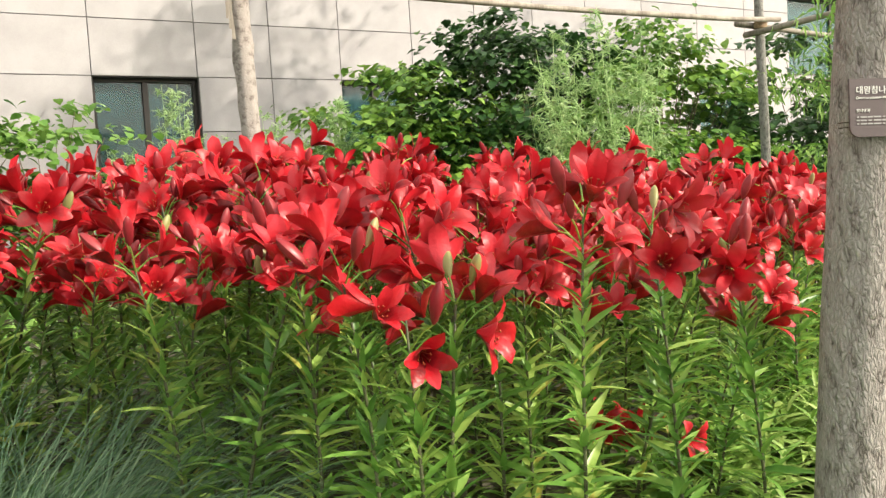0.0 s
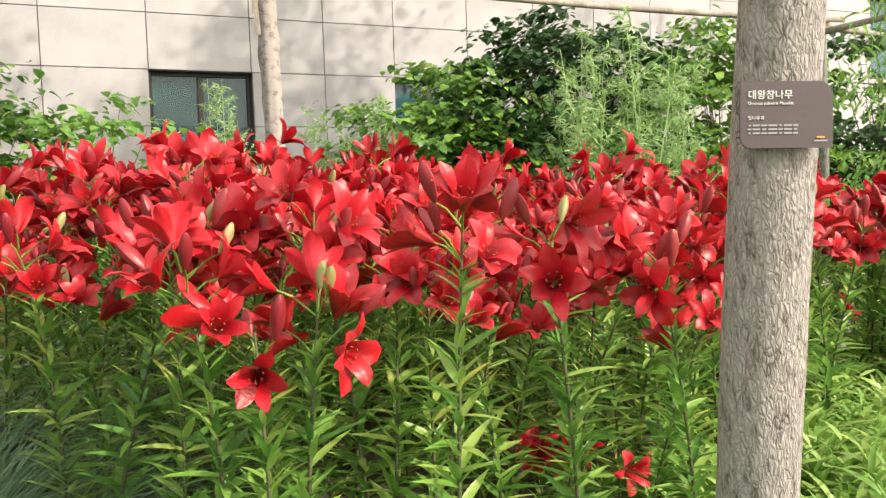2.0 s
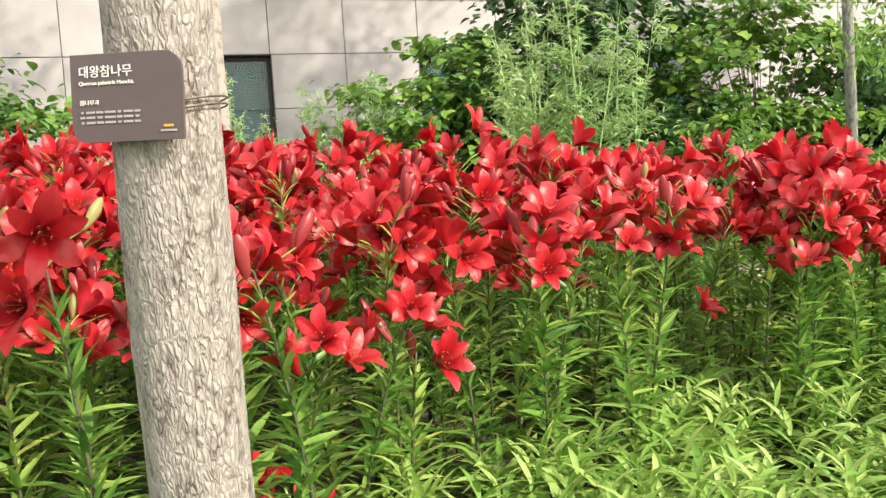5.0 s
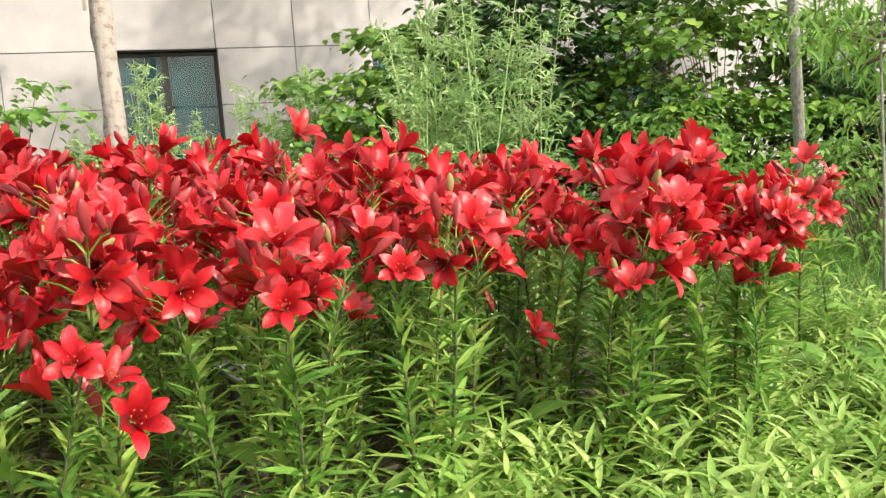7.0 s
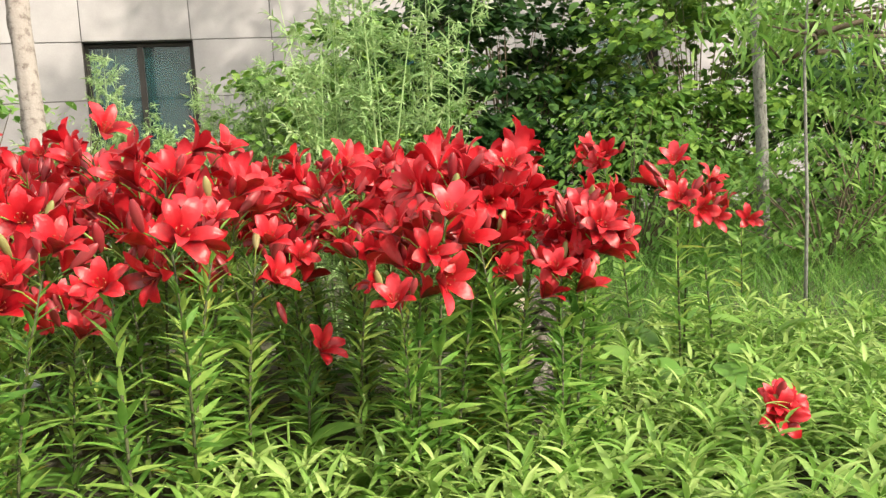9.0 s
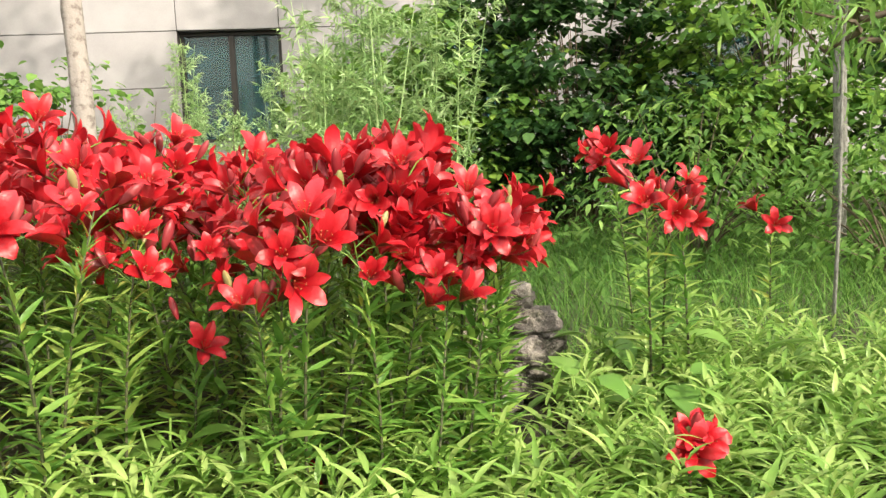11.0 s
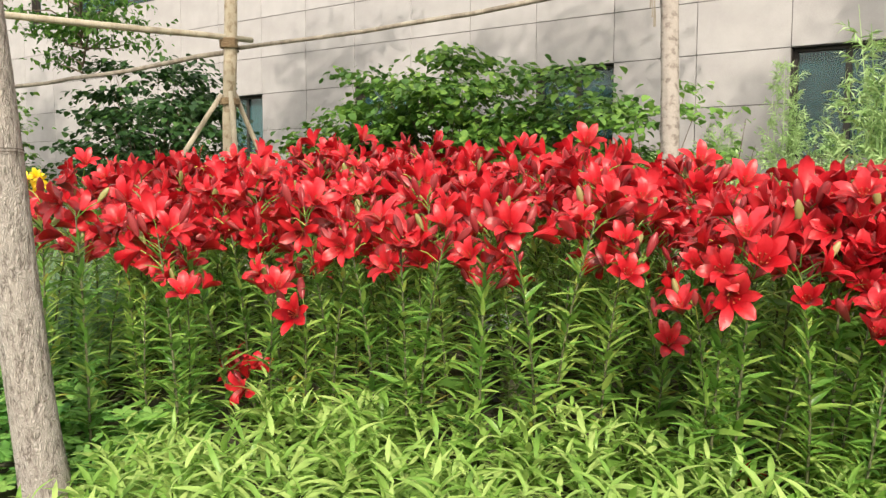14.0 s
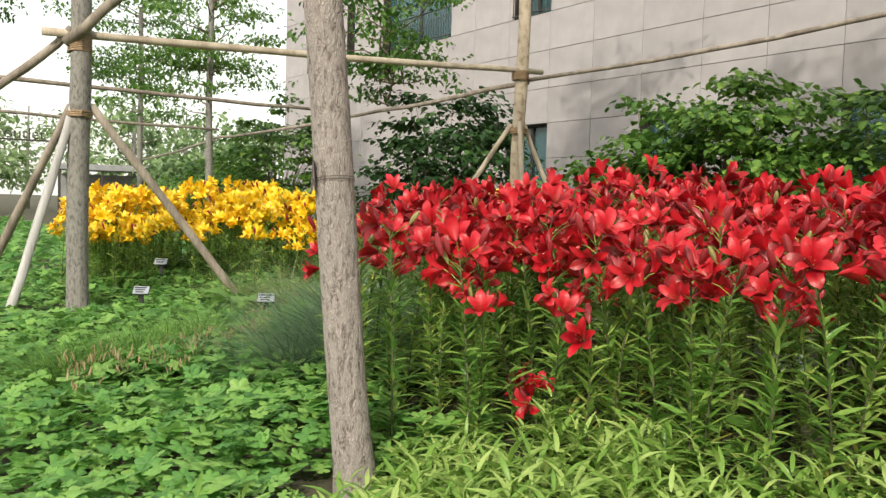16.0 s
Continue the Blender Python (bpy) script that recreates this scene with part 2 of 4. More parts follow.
M_SILVER = plain("pale_marker_face", (0.33, 0.36, 0.41), 0.3)
M_WIRE = plain("wire", (0.12, 0.09, 0.075), 0.5, 0.6)
M_CONC = rough_stuff("grey_metal", [(0.4, (0.16, 0.17, 0.18)), (1.0, (0.28, 0.29, 0.3))], 4, 0.6)
# dark colour stands in for the shade of the rooms behind the glass
M_ROOMSHADE = plain("room_wall", (0.10, 0.105, 0.115), 0.9)
M_GLASS, _n, _l, _b = material("window_glass")
# teal base colour stands in for the blue reflection on the panes
_b.inputs["Base Color"].default_value = (0.10, 0.25, 0.28, 1)
_b.inputs["Roughness"].default_value = 0.04
_b.inputs["Transmission Weight"].default_value = 0.75
_b.inputs["IOR"].default_value = 1.5


# ---- mesh tools ----
def mesh_of(name, V, F, mat, smooth=True):
    """A mesh of quads from arrays."""
    V, F = np.asarray(V, np.float32).reshape(-1, 3), np.asarray(F, np.int32).reshape(-1, 4)
    me = bpy.data.meshes.new(name)
    me.vertices.add(len(V))
    me.vertices.foreach_set("co", V.ravel())
    me.loops.add(F.size)
    me.loops.foreach_set("vertex_index", F.ravel())
    me.polygons.add(len(F))
    me.polygons.foreach_set("loop_start", np.arange(0, F.size, 4, dtype=np.int32))
    me.update(calc_edges=True)
    me.validate()
    me.polygons.foreach_set("use_smooth", np.full(len(me.polygons), smooth))
    for one in (mat if isinstance(mat, (list, tuple)) else [mat]):
        me.materials.append(one)
    return me


class Geo:
    """Gathers quads from many pieces."""

    def __init__(self):
        self.v, self.f, self.n = [], [], 0

    def add(self, V, F, m=None):
        V = np.asarray(V, float)
        if m is not None:
            m = np.array(m)
            V = V @ m[:3, :3].T + m[:3, 3]
        self.v.append(V)
        self.f.append(np.asarray(F) + self.n)
        self.n += len(V)
        return self

    def scatter(self, V, F, R, T):
        """Copies of one piece by arrays of turns (k,3,3) and places (k,3)."""
        V, F, k = np.asarray(V, float), np.asarray(F), len(T)
        self.v.append((np.einsum("kij,nj->kni", R, V) + T[:, None, :]).reshape(-1, 3))
        self.f.append((F[None] + (np.arange(k) * len(V))[:, None, None]).reshape(-1, 4) + self.n)
        self.n += k * len(V)
        return self

    def mesh(self, name, mat, smooth=True):
        return mesh_of(name, np.concatenate(self.v), np.concatenate(self.f), mat, smooth)


def part(name, data, parent, label=""):
    """One mesh object under a thing or a part."""
    ob = new(name, data)
    ob.parent = parent
    return tagged(ob, label)


def thing(name, label, category, group="", kind="", at=None, data=None):
    ob = new(name, data)
    if at is not None:
        ob.matrix_basis = at if isinstance(at, Matrix) else Matrix.Translation(at)
    return tagged(ob, label, category, group, kind)


def strip(rows):
    """A grid of quads through rows of equally many points."""
    rows = np.array(rows, float)
    a, b = rows.shape[:2]
    i = np.arange(a * b).reshape(a, b)
    F = np.stack([i[:-1, :-1], i[:-1, 1:], i[1:, 1:], i[1:, :-1]], -1).reshape(-1, 4)
    return rows.reshape(-1, 3), F


def leaf(length, width, droop=0.3, fold=0.15, steps=4, shape=(0.35, 1.0, 0.8, 0.42, 0.04)):
    """A blade along +y that arches down, folded along its midrib."""
    rows = []
    for s in range(steps + 1):
        t = s / steps
        w = np.interp(t, np.linspace(0, 1, len(shape)), shape) * width / 2
        y, z = length * (t - 0.18 * droop * t * t), -length * droop * t * t
        rows.append([(-w, y, z + fold * w), (0, y, z), (w, y, z + fold * w)])
    return strip(rows)


def tube(points, radii, sides=8, caps=True):
    """A round bar along points."""
    points = [Vector(p) for p in points]
    rows, side = [], None
    for k, p in enumerate(points):
        d = (points[min(k + 1, len(points) - 1)] - points[max(k - 1, 0)]).normalized()
        side = (side - d * side.dot(d)).normalized() if side else d.orthogonal().normalized()
        up = d.cross(side)
        r = radii[k] if isinstance(radii, (list, tuple, np.ndarray)) else radii
        ring = [p + (side * math.cos(2 * math.pi * a / sides) + up * math.sin(2 * math.pi * a / sides)) * r for a in range(sides + 1)]
        rows.append([tuple(q) for q in ring])
    if caps:
        rows = [[tuple(points[0])] * (sides + 1)] + rows + [[tuple(points[-1])] * (sides + 1)]
    return strip(rows)


def block(sx, sy, sz, c=(0, 0, 0), bevel=0.0):
    """A box of that size round c, its edges bevelled."""
    bm = bmesh.new()
    bmesh.ops.create_cube(bm, size=1, matrix=Matrix.Translation(c) @ Matrix.Diagonal((sx, sy, sz, 1)))
    if bevel:
        bmesh.ops.bevel(bm, geom=bm.edges[:], offset=bevel, segments=1, affect="EDGES")
    return bm


def bm_mesh(name, bm, mat, smooth=False):
    me = bpy.data.meshes.new(name)
    bm.to_mesh(me)
    bm.free()
    for p in me.polygons:
        p.use_smooth = smooth
    me.materials.append(mat)
    return me


def turns(yaw, pitch, roll=None, scale=1.0):
    """Turns (k,3,3): pitch lifts +y upwards, yaw swings it round z."""
    yaw, pitch = np.asarray(yaw), np.asarray(pitch)
    roll = np.zeros_like(yaw) if roll is None else np.asarray(roll)
    cy, sy, cp, sp, cr, sr = np.cos(yaw), np.sin(yaw), np.cos(pitch), np.sin(pitch), np.cos(roll), np.sin(roll)
    o, z = np.ones_like(yaw), np.zeros_like(yaw)
    A = np.stack([np.stack([cy, -sy, z], -1), np.stack([sy, cy, z], -1), np.stack([z, z, o], -1)], -2)
    B = np.stack([np.stack([o, z, z], -1), np.stack([z, cp, -sp], -1), np.stack([z, sp, cp], -1)], -2)
    C = np.stack([np.stack([cr, z, sr], -1), np.stack([z, o, z], -1), np.stack([-sr, z, cr], -1)], -2)
    return (A @ B @ C) * (np.asarray(scale) * o)[:, None, None]


rng = np.random.default_rng(7)
uni = rng.uniform


def ground_z(x, y):
    """Height of the ground: a low mound under the lily bed, rising a little to the house."""
    x, y = np.asarray(x, float), np.asarray(y, float)
    bed = 0.33 * np.exp(-(((x + 0.3) / 2.6) ** 2 + ((y + 9.9) / 1.5) ** 2))
    yellow = 0.35 * np.exp(-(((x + 12.0) / 4.5) ** 2 + ((y + 10.2) / 2.0) ** 2))
    rise = 0.28 * np.clip((y + 10.5) / 7, 0, 1)
    path = -0.06 * np.clip((-13.2 - y) / 0.6, 0, 1)
    return bed + yellow + rise + path


def near_edge(x):
    return np.interp(x, [-2.2, -1.8, -1.3, -0.9, -0.5, 0.2, 0.6, 1.0, 1.4, 1.8, 2.2, 2.6, 3.2, 3.7], [-10.1, -10.6, -11.2, -11.85, -12.25, -12.05, -11.75, -11.65, -11.75, -11.45, -11.15, -11.4, -11.35, -10.9])


def far_edge(x):
    return np.interp(x, [-2.2, -1.2, 0.3, 2.0, 2.8, 3.7], [-10.0, -8.9, -8.5, -8.9, -9.5, -10.0])


# ---- ground ----
xs = np.concatenate([[-3000, -400, -90], np.linspace(-40, 20, 121), [60, 400, 3000]])
ys = np.concatenate([[-3000, -300, -60], np.linspace(-22, 2, 81), [40, 300, 3000]])
grid = [[(x, y, float(ground_z(x, y)) + (0.02 * noise.noise(Vector((x * 2, y * 2, 0))) if abs(x) < 39 else 0)) for x in xs] for y in ys]
thing("ground", "dark soil of the planting beds under the leaves", "ground", kind="structure", data=mesh_of("ground", *strip(grid), M_SOIL))


# ---- house ----
WALL_L, WALL_R, WALL_TOP = -28.6, 24.0, 11.0
left = sorted({round(-4.72 * k + o, 2) for k in range(0, 5) for o in (0, 1.63, 3.17)} | {round(-4.72 * k - 1.55, 2) for k in range(1)})
cols = sorted({c for c in left if c <= 1.7} | {-28.6, -26.9, -25.3, -23.9, -22.2, -20.4})
cols = [c for i, c in enumerate(cols) if i == 0 or c - cols[i - 1] > 0.5]
cols += [2.9, 4.2, 5.67, 7.1, 8.5, 9.9, 11.5, 13.2, 14.8, 16.4, 18.2, 20.4, 22.4, 24.0]
rows_z = [0.0, 0.86, 1.76, 2.66, 3.56, 4.46, 5.43, 6.4, 7.4, 8.5, 9.7, 11.0]
LOW = [(-14.16, -12.53), (-9.44, -7.81), (-4.72, -3.09), (0.0, 1.65), (4.2, 5.67), (8.5, 9.9), (13.2, 14.8)]
HIGH = [(-26.6, -26.0), (-23.4, -22.8), (-20.9, -16.9), (-14.0, -12.53), (16.0, 19.0)]
OPEN = [(a, b, 1.76, 3.56) for a, b in LOW] + [(a, b, 6.4, 8.5) for a, b in HIGH]
OPEN[-1] = (16.4, 20.4, 3.9, 5.9)


def wall_with_openings(name, x0, x1, z0, z1, openings, y0, y1, mat):
    """A wall cut into upright bands, so that its openings go through."""
    xs = sorted({x0, x1, *(v for o in openings for v in o[:2])})
    bm = bmesh.new()
    for a, b in zip(xs, xs[1:]):
        holes = sorted((o[2], o[3]) for o in openings if o[0] < (a + b) / 2 < o[1])
        lo = z0
        for h0, h1 in holes + [(z1, z1)]:
            if h0 > lo:
                bmesh.ops.create_cube(bm, size=1, matrix=Matrix.Translation(((a + b) / 2, (y0 + y1) / 2, (lo + h0) / 2)) @ Matrix.Diagonal((b - a, y1 - y0, h0 - lo, 1)))
            lo = h1
    bmesh.ops.remove_doubles(bm, verts=bm.verts, dist=1e-5)
    return thing(name, "pale granite-clad wall of the house with dark joints", "wall", kind="structure", data=bm_mesh(name, bm, mat))


wall = wall_with_openings("wall_front", WALL_L, WALL_R, -0.3, WALL_TOP, OPEN, 0.012, 0.4, M_JOINT)
for nm, c, s in (("wall_side", (WALL_L + 0.2, 8.2, 5.3), (0.4, 15.6, 11.4)), ("wall_side_2", (WALL_R - 0.2, 8.2, 5.3), (0.4, 15.6, 11.4)), ("wall_back", (-2.3, 16.2, 5.3), (52.6, 0.4, 11.4))):
    thing(nm, "pale stone wall of the house", "wall", kind="structure", data=bm_mesh(nm, block(*s, c), M_STONE))
thing("roof", "flat grey roof of the house", "roof", kind="structure", data=bm_mesh("roof", block(53, 16.8, 0.3, (-2.3, 8.1, 11.15)), M_CONC))
thing("floor_upper", "floor inside the house, coloured dark for room shade", "floor", kind="structure", data=bm_mesh("floor_upper", block(51, 15, 0.2, (-2.3, 8.2, 5.2)), M_ROOMSHADE))
thing("room_wall", "inner wall of the rooms, coloured dark for their shade", "wall", kind="structure", data=bm_mesh("room_wall", block(51, 0.1, 11, (-2.3, 3.0, 5.3)), M_ROOMSHADE))


def window(a, b, z0, z1, split=0.5):
    """A dark metal window set back in its opening, with two leaves."""
    w, h, cx, cz = b - a, z1 - z0, (a + b) / 2, (z0 + z1) / 2
    win = thing("window_" + str(OPEN.index((a, b, z0, z1)) + 1), "dark-framed sliding window set back in stone cladding", "window", kind="structure", at=(cx, 0.25, z0))
    bm = bmesh.new()
    for c, s in (((-w / 2 + 0.03, 0, h / 2), (0.06, 0.1, h)), ((w / 2 - 0.03, 0, h / 2), (0.06, 0.1, h)), ((0, 0, h - 0.03), (w - 0.12, 0.1, 0.06)), ((0, 0, 0.03), (w - 0.12, 0.1, 0.06))):
        bmesh.ops.create_cube(bm, size=1, matrix=Matrix.Translation(c) @ Matrix.Diagonal((*s, 1)))
    part("window_frame", bm_mesh("window_frame", bm, M_FRAME), win)
    mx = -w / 2 + w * split
    if w > 0.9:
        part("mullion", bm_mesh("mullion", block(0.09, 0.08, h - 0.124, (mx, 0, h / 2), 0.004), M_FRAME), win)
    for x0, x1 in (((-w / 2 + 0.062, mx - 0.047), (mx + 0.047, w / 2 - 0.062)) if w > 0.9 else ((-w / 2 + 0.062, w / 2 - 0.062),)):
        p = part("pane", bm_mesh("pane", block(x1 - x0, 0.012, h - 0.124, ((x0 + x1) / 2, 0.02, h / 2)), M_GLASS), win)
        p.visible_shadow = False
    part("window_sill", bm_mesh("window_sill", block(w - 0.01, 0.2, 0.03, (0, -0.14, 0.016), 0.004), M_FRAME), win)
    lining = bmesh.new()
    for sx in (-1, 1):
        bmesh.ops.create_cube(lining, size=1, matrix=Matrix.Translation((sx * (w / 2 - 0.006), -0.145, h / 2)) @ Matrix.Diagonal((0.012, 0.18, h - 0.07, 1)))
    bmesh.ops.create_cube(lining, size=1, matrix=Matrix.Translation((0, -0.145, h - 0.006)) @ Matrix.Diagonal((w - 0.03, 0.18, 0.012, 1)))
    part("reveal_lining", bm_mesh("reveal_lining", lining, M_FRAME), win)


for o in OPEN:
    window(*o)
for a, b in HIGH[2:4]:
    rail = thing("window_guard", "thin dark metal guard rail before an upper window", "railing", at=(a, -0.06, 6.45))
    for h in (0.02, 0.85):
        part("rail", Geo().add(*tube([(0, 0, h), (b - a, 0, h)], 0.02, 6)).mesh("rail", M_FRAME), rail)
    bar = Geo().add(*tube([(0, 0, 0.0), (0, 0, 0.85)], 0.009, 5)).mesh("bar", M_FRAME)
    for k in range(int((b - a) / 0.13) + 1):
        part("bar", bar, rail).location = (0.02 + k * 0.13, 0, 0)


# ---- posts, trees ----
def crown(center, size, count, leaf_len, mat, seed, flat=0.5, lobed=True, clumps=26, low=-1.0):
    """Sprays of leaves along twigs round a centre, with gaps between the sprays."""
    r = np.random.default_rng(seed)
    g, tw = Geo(), Geo()
    V, F = leaf(leaf_len, leaf_len * 0.6, 0.3, 0.25, 2, (0.25, 1.0, 0.08)) if lobed else leaf(leaf_len, leaf_len * 0.16, 0.5, 0.2, 3, (0.3, 1.0, 0.7, 0.05))
    each = count // clumps
    for c in range(clumps):
        d = r.normal(size=3)
        d /= np.linalg.norm(d)
        d[2] = max(d[2], low)
        tip = np.array(center) + d * np.array(size) * r.uniform(0.45, 1.0)
        base = np.array([center[0], center[1], tip[2] - r.uniform(0.1, 0.35) * math.hypot(d[0] * size[0], d[1] * size[1])])
        tw.add(*tube([base, (base + tip) / 2 + r.normal(size=3) * 0.08, tip], [0.022, 0.013, 0.005], 5, False))
        spread = np.array([1, 1, flat]) * min(size) * r.uniform(0.22, 0.42)
        P = tip + np.clip(r.normal(size=(each, 3)), -1.8, 1.8) * spread * 0.6
        g.scatter(V, F, turns(r.uniform(0, 6.283, each), r.normal(-0.35, 0.45, each), r.normal(0, 0.5, each), r.uniform(0.6, 1.25, each)), P)
    return g.mesh("crown", mat), tw.mesh("branchwork", M_TWIG)


def trunk_mesh(height, r0, r1, lean, mat, sides=28, rows=70, knots=0.0, seed=1, flare=0.25):
    """A tapered trunk with an uneven skin."""
    out = []
    for k in range(rows + 1):
        t = k / rows
        z = height * t
        rad = r0 + (r1 - r0) * t + r0 * flare * math.exp(-z / 0.12)
        cx = lean[0] * z + 0.012 * math.sin(z * 1.9 + seed)
        cy = lean[1] * z + 0.012 * math.cos(z * 1.5 + seed)
        ring = []
        for s in range(sides + 1):
            a = 2 * math.pi * (s % sides) / sides
            q = Vector((math.cos(a) * 3 + seed * 7, math.sin(a) * 3, z * 3))
            rr = rad * (1 + 0.045 * noise.noise(q) + 0.02 * noise.noise(q * 4) + knots * max(0, noise.noise(q * 1.6 + Vector((5, 0, 0))) - 0.35))
            ring.append((cx + math.cos(a) * rr, cy + math.sin(a) * rr, z - 0.05))
        out.append(ring)
    return mesh_of("trunk", *strip(out), mat)


def tree(x, y, r0, r1, height, mat, label, lean=(0, 0), crown_at=6.2, crown_size=(2.2, 2.2, 1.9), leaves=4200, seed=1, knots=0.0, leaf_mat=None, lobed=True, low=-0.8, off=(0, 0)):
    t = thing("tree", label, "tree", "young oak trees", at=(x, y, float(ground_z(x, y))))
    part("trunk", trunk_mesh(height, r0, r1, lean, mat, seed=seed, knots=knots), t)
    if leaves:
        me, tw = crown((lean[0] * crown_at + off[0], lean[1] * crown_at + off[1], crown_at), crown_size, leaves, 0.13, leaf_mat or M_OAK, seed, 0.2, lobed, 46, low)
        part("crown", me, t)
        tagged(part("branchwork", tw, t), kind="stuff")
    return t


TREES = {}
TREES["label"] = tree(0.18, -12.61, 0.092, 0.066, 8.5, M_BARK, "oak trunk with furrowed grey bark and a brown name plate", (-0.019, -0.105), 7.2, (2.3, 2.3, 2.2), 4200, 3, low=-0.6)
TREES["p1"] = tree(0.48, -6.59, 0.09, 0.07, 9.4, M_BARK2, "pale knotty trunk standing behind the red lilies", (-0.004, 0), 7.6, (2.6, 2.3, 2.7), 8000, 5, 0.9, low=-0.35)
TREES["p2"] = tree(7.27, -6.65, 0.062, 0.048, 9.4, M_BARK3, "slim grey-green young trunk among shrubs", (-0.01, 0), 7.6, (2.6, 2.3, 2.7), 8000, 6, low=-0.35)
TREES["p3"] = tree(-5.7, -6.76, 0.095, 0.075, 9.4, M_BARK4, "pale young trunk propped by a tripod of stakes", (0.012, 0), 7.6, (2.6, 2.3, 2.7), 8000, 7, 0.3, low=-0.35)
TREES["t2"] = tree(-6.1, -12.55, 0.115, 0.09, 7.0, M_BARK3, "grey oak trunk propped by slanting stakes", (0.004, 0), 6.2, (2.3, 2.1, 1.8), 3600, 8, low=-0.3)
TREES["p4a"] = tree(-12.0, -6.8, 0.09, 0.07, 7.0, M_BARK3, "young oak with a leafy low branch before the house", (0, 0), 4.9, (2.3, 1.7, 1.9), 3000, 9, off=(1.3, 0.9))
TREES["p4"] = tree(-18.4, -6.8, 0.10, 0.07, 7.5, M_BARK3, "slim young oak with airy light-green leaves", (0.004, 0), 6.6, (2.4, 2.2, 3.6), 7000, 10)
TREES["p5"] = tree(-25.0, -6.8, 0.10, 0.07, 7.5, M_BARK3, "slim young oak with airy light-green leaves", (0, 0), 6.6, (2.4, 2.2, 3.6), 7000, 11)
TREES["t3"] = tree(6.6, -12.7, 0.10, 0.08, 6.6, M_BARK, "young oak trunk at the end of a cross pole", (0, 0), 6.0, (1.9, 1.9, 1.6), 0, 12, low=-0.3)
TREES["t4"] = tree(-12.3, -12.7, 0.10, 0.08, 6.8, M_BARK3, "young oak trunk at the end of a cross pole", (0, 0), 6.2, (2.0, 2.0, 1.6), 3000, 13, low=-0.3)
TREES["t5"] = tree(-18.5, -12.7, 0.10, 0.08, 6.8, M_BARK3, "young oak trunk at the end of a cross pole", (0, 0), 6.2, (2.0, 2.0, 1.6), 3000, 14, low=-0.3)
TREES["p6"] = tree(13.6, -6.6, 0.09, 0.07, 9.4, M_BARK3, "young oak beyond the shrubs", (0, 0), 7.6, (2.6, 2.3, 2.7), 8000, 15, low=-0.3)


def pole(a, b, r, mat, label, over=0.35, sag=0.02, seed=0):
    """A round timber from a to b, a little crooked."""
    a, b = Vector(a), Vector(b)
    d = (b - a).normalized()
    a, b = a - d * over, b + d * over
    rr = np.random.default_rng(seed)
    pts = [a.lerp(b, k / 8) + Vector((*rr.normal(0, 0.006, 2), rr.normal(0, 0.008) - sag * 4 * (k / 8) * (1 - k / 8))) for k in range(9)]
    g = Geo().add(*tube(pts, [r * rr.uniform(0.92, 1.06) * (1.08 - 0.02 * k) for k in range(9)], 10))
    return thing("support_pole", label, "pole", "tree support poles", data=g.mesh("support_pole", mat))


BH = 3.3
CROSS = "horizontal wooden pole tied between the young trees"
pole((-6.1, -12.42, 3.06), (-5.66, -6.88, BH), 0.042, M_POLE, CROSS, 0.5, seed=1)
pole((-5.6, -6.66, 3.18), (0.42, -6.50, 3.34), 0.028, M_POLEG, CROSS, 0.12, 0.06, 2)
pole((0.48, -6.70, 3.36), (7.2, -6.75, 3.34), 0.034, M_POLEG, CROSS, 0.3, 0.05, 3)
pole((7.22, -6.55, 3.3), (13.6, -6.5, 3.3), 0.036, M_POLEG, CROSS, 0.3, 0.05, 4)
pole((7.16, -6.75, 3.2), (6.6, -12.6, 3.2), 0.036, M_POLEG, CROSS, 0.3, 0.05, 5)
pole((-5.8, -6.66, 3.16), (-12.0, -6.68, 3.05), 0.034, M_POLEG, CROSS, 0.15, 0.05, 6)
pole((-12.0, -6.7, 3.0), (-18.4, -6.7, 3.0), 0.034, M_POLEG, CROSS, 0.15, 0.04, 7)
pole((-18.4, -6.68, 2.95), (-25, -6.7, 2.6), 0.034, M_POLEG, CROSS, 0.15, 0.04, 8)
pole((-12.2, -12.6, 3.28), (-11.9, -6.9, 3.22), 0.036, M_POLEG, CROSS, seed=9)
pole((-18.5, -12.6, 3.28), (-18.3, -6.9, 3.22), 0.036, M_POLEG, CROSS, seed=10)
pole((0.1, -12.6, 3.3), (0.42, -6.7, 3.3), 0.036, M_POLEG, CROSS, seed=11)
pole((-6.02, -12.64, 3.0), (-4.42, -11.64, 4.1), 0.055, M_POLEG, "thick slanting pole tied to the oak trunk", 0.1, 0, 12)
pole((-6.16, -12.68, 3.04), (-6.9, -13.7, 2.2), 0.045, M_POLEG, "bent pole tied to the oak trunk", 0.1, 0.08, 13)
STAKE = "slanting wooden stake propping a young tree"
for k, (dx, dy, mat) in enumerate(((-0.87, -1.23, M_POLE), (0.5, 0.85, M_POLE), (1.0, -0.6, M_POLE))):
    gx, gy = -5.7 + dx * 1.1, -6.76 + dy * 1.1
    pole((gx, gy, float(ground_z(gx, gy)) - 0.05), (-5.68 + dx * 0.09, -6.76 + dy * 0.09, 2.5), 0.036, mat, STAKE, 0.06, 0, 20 + k)
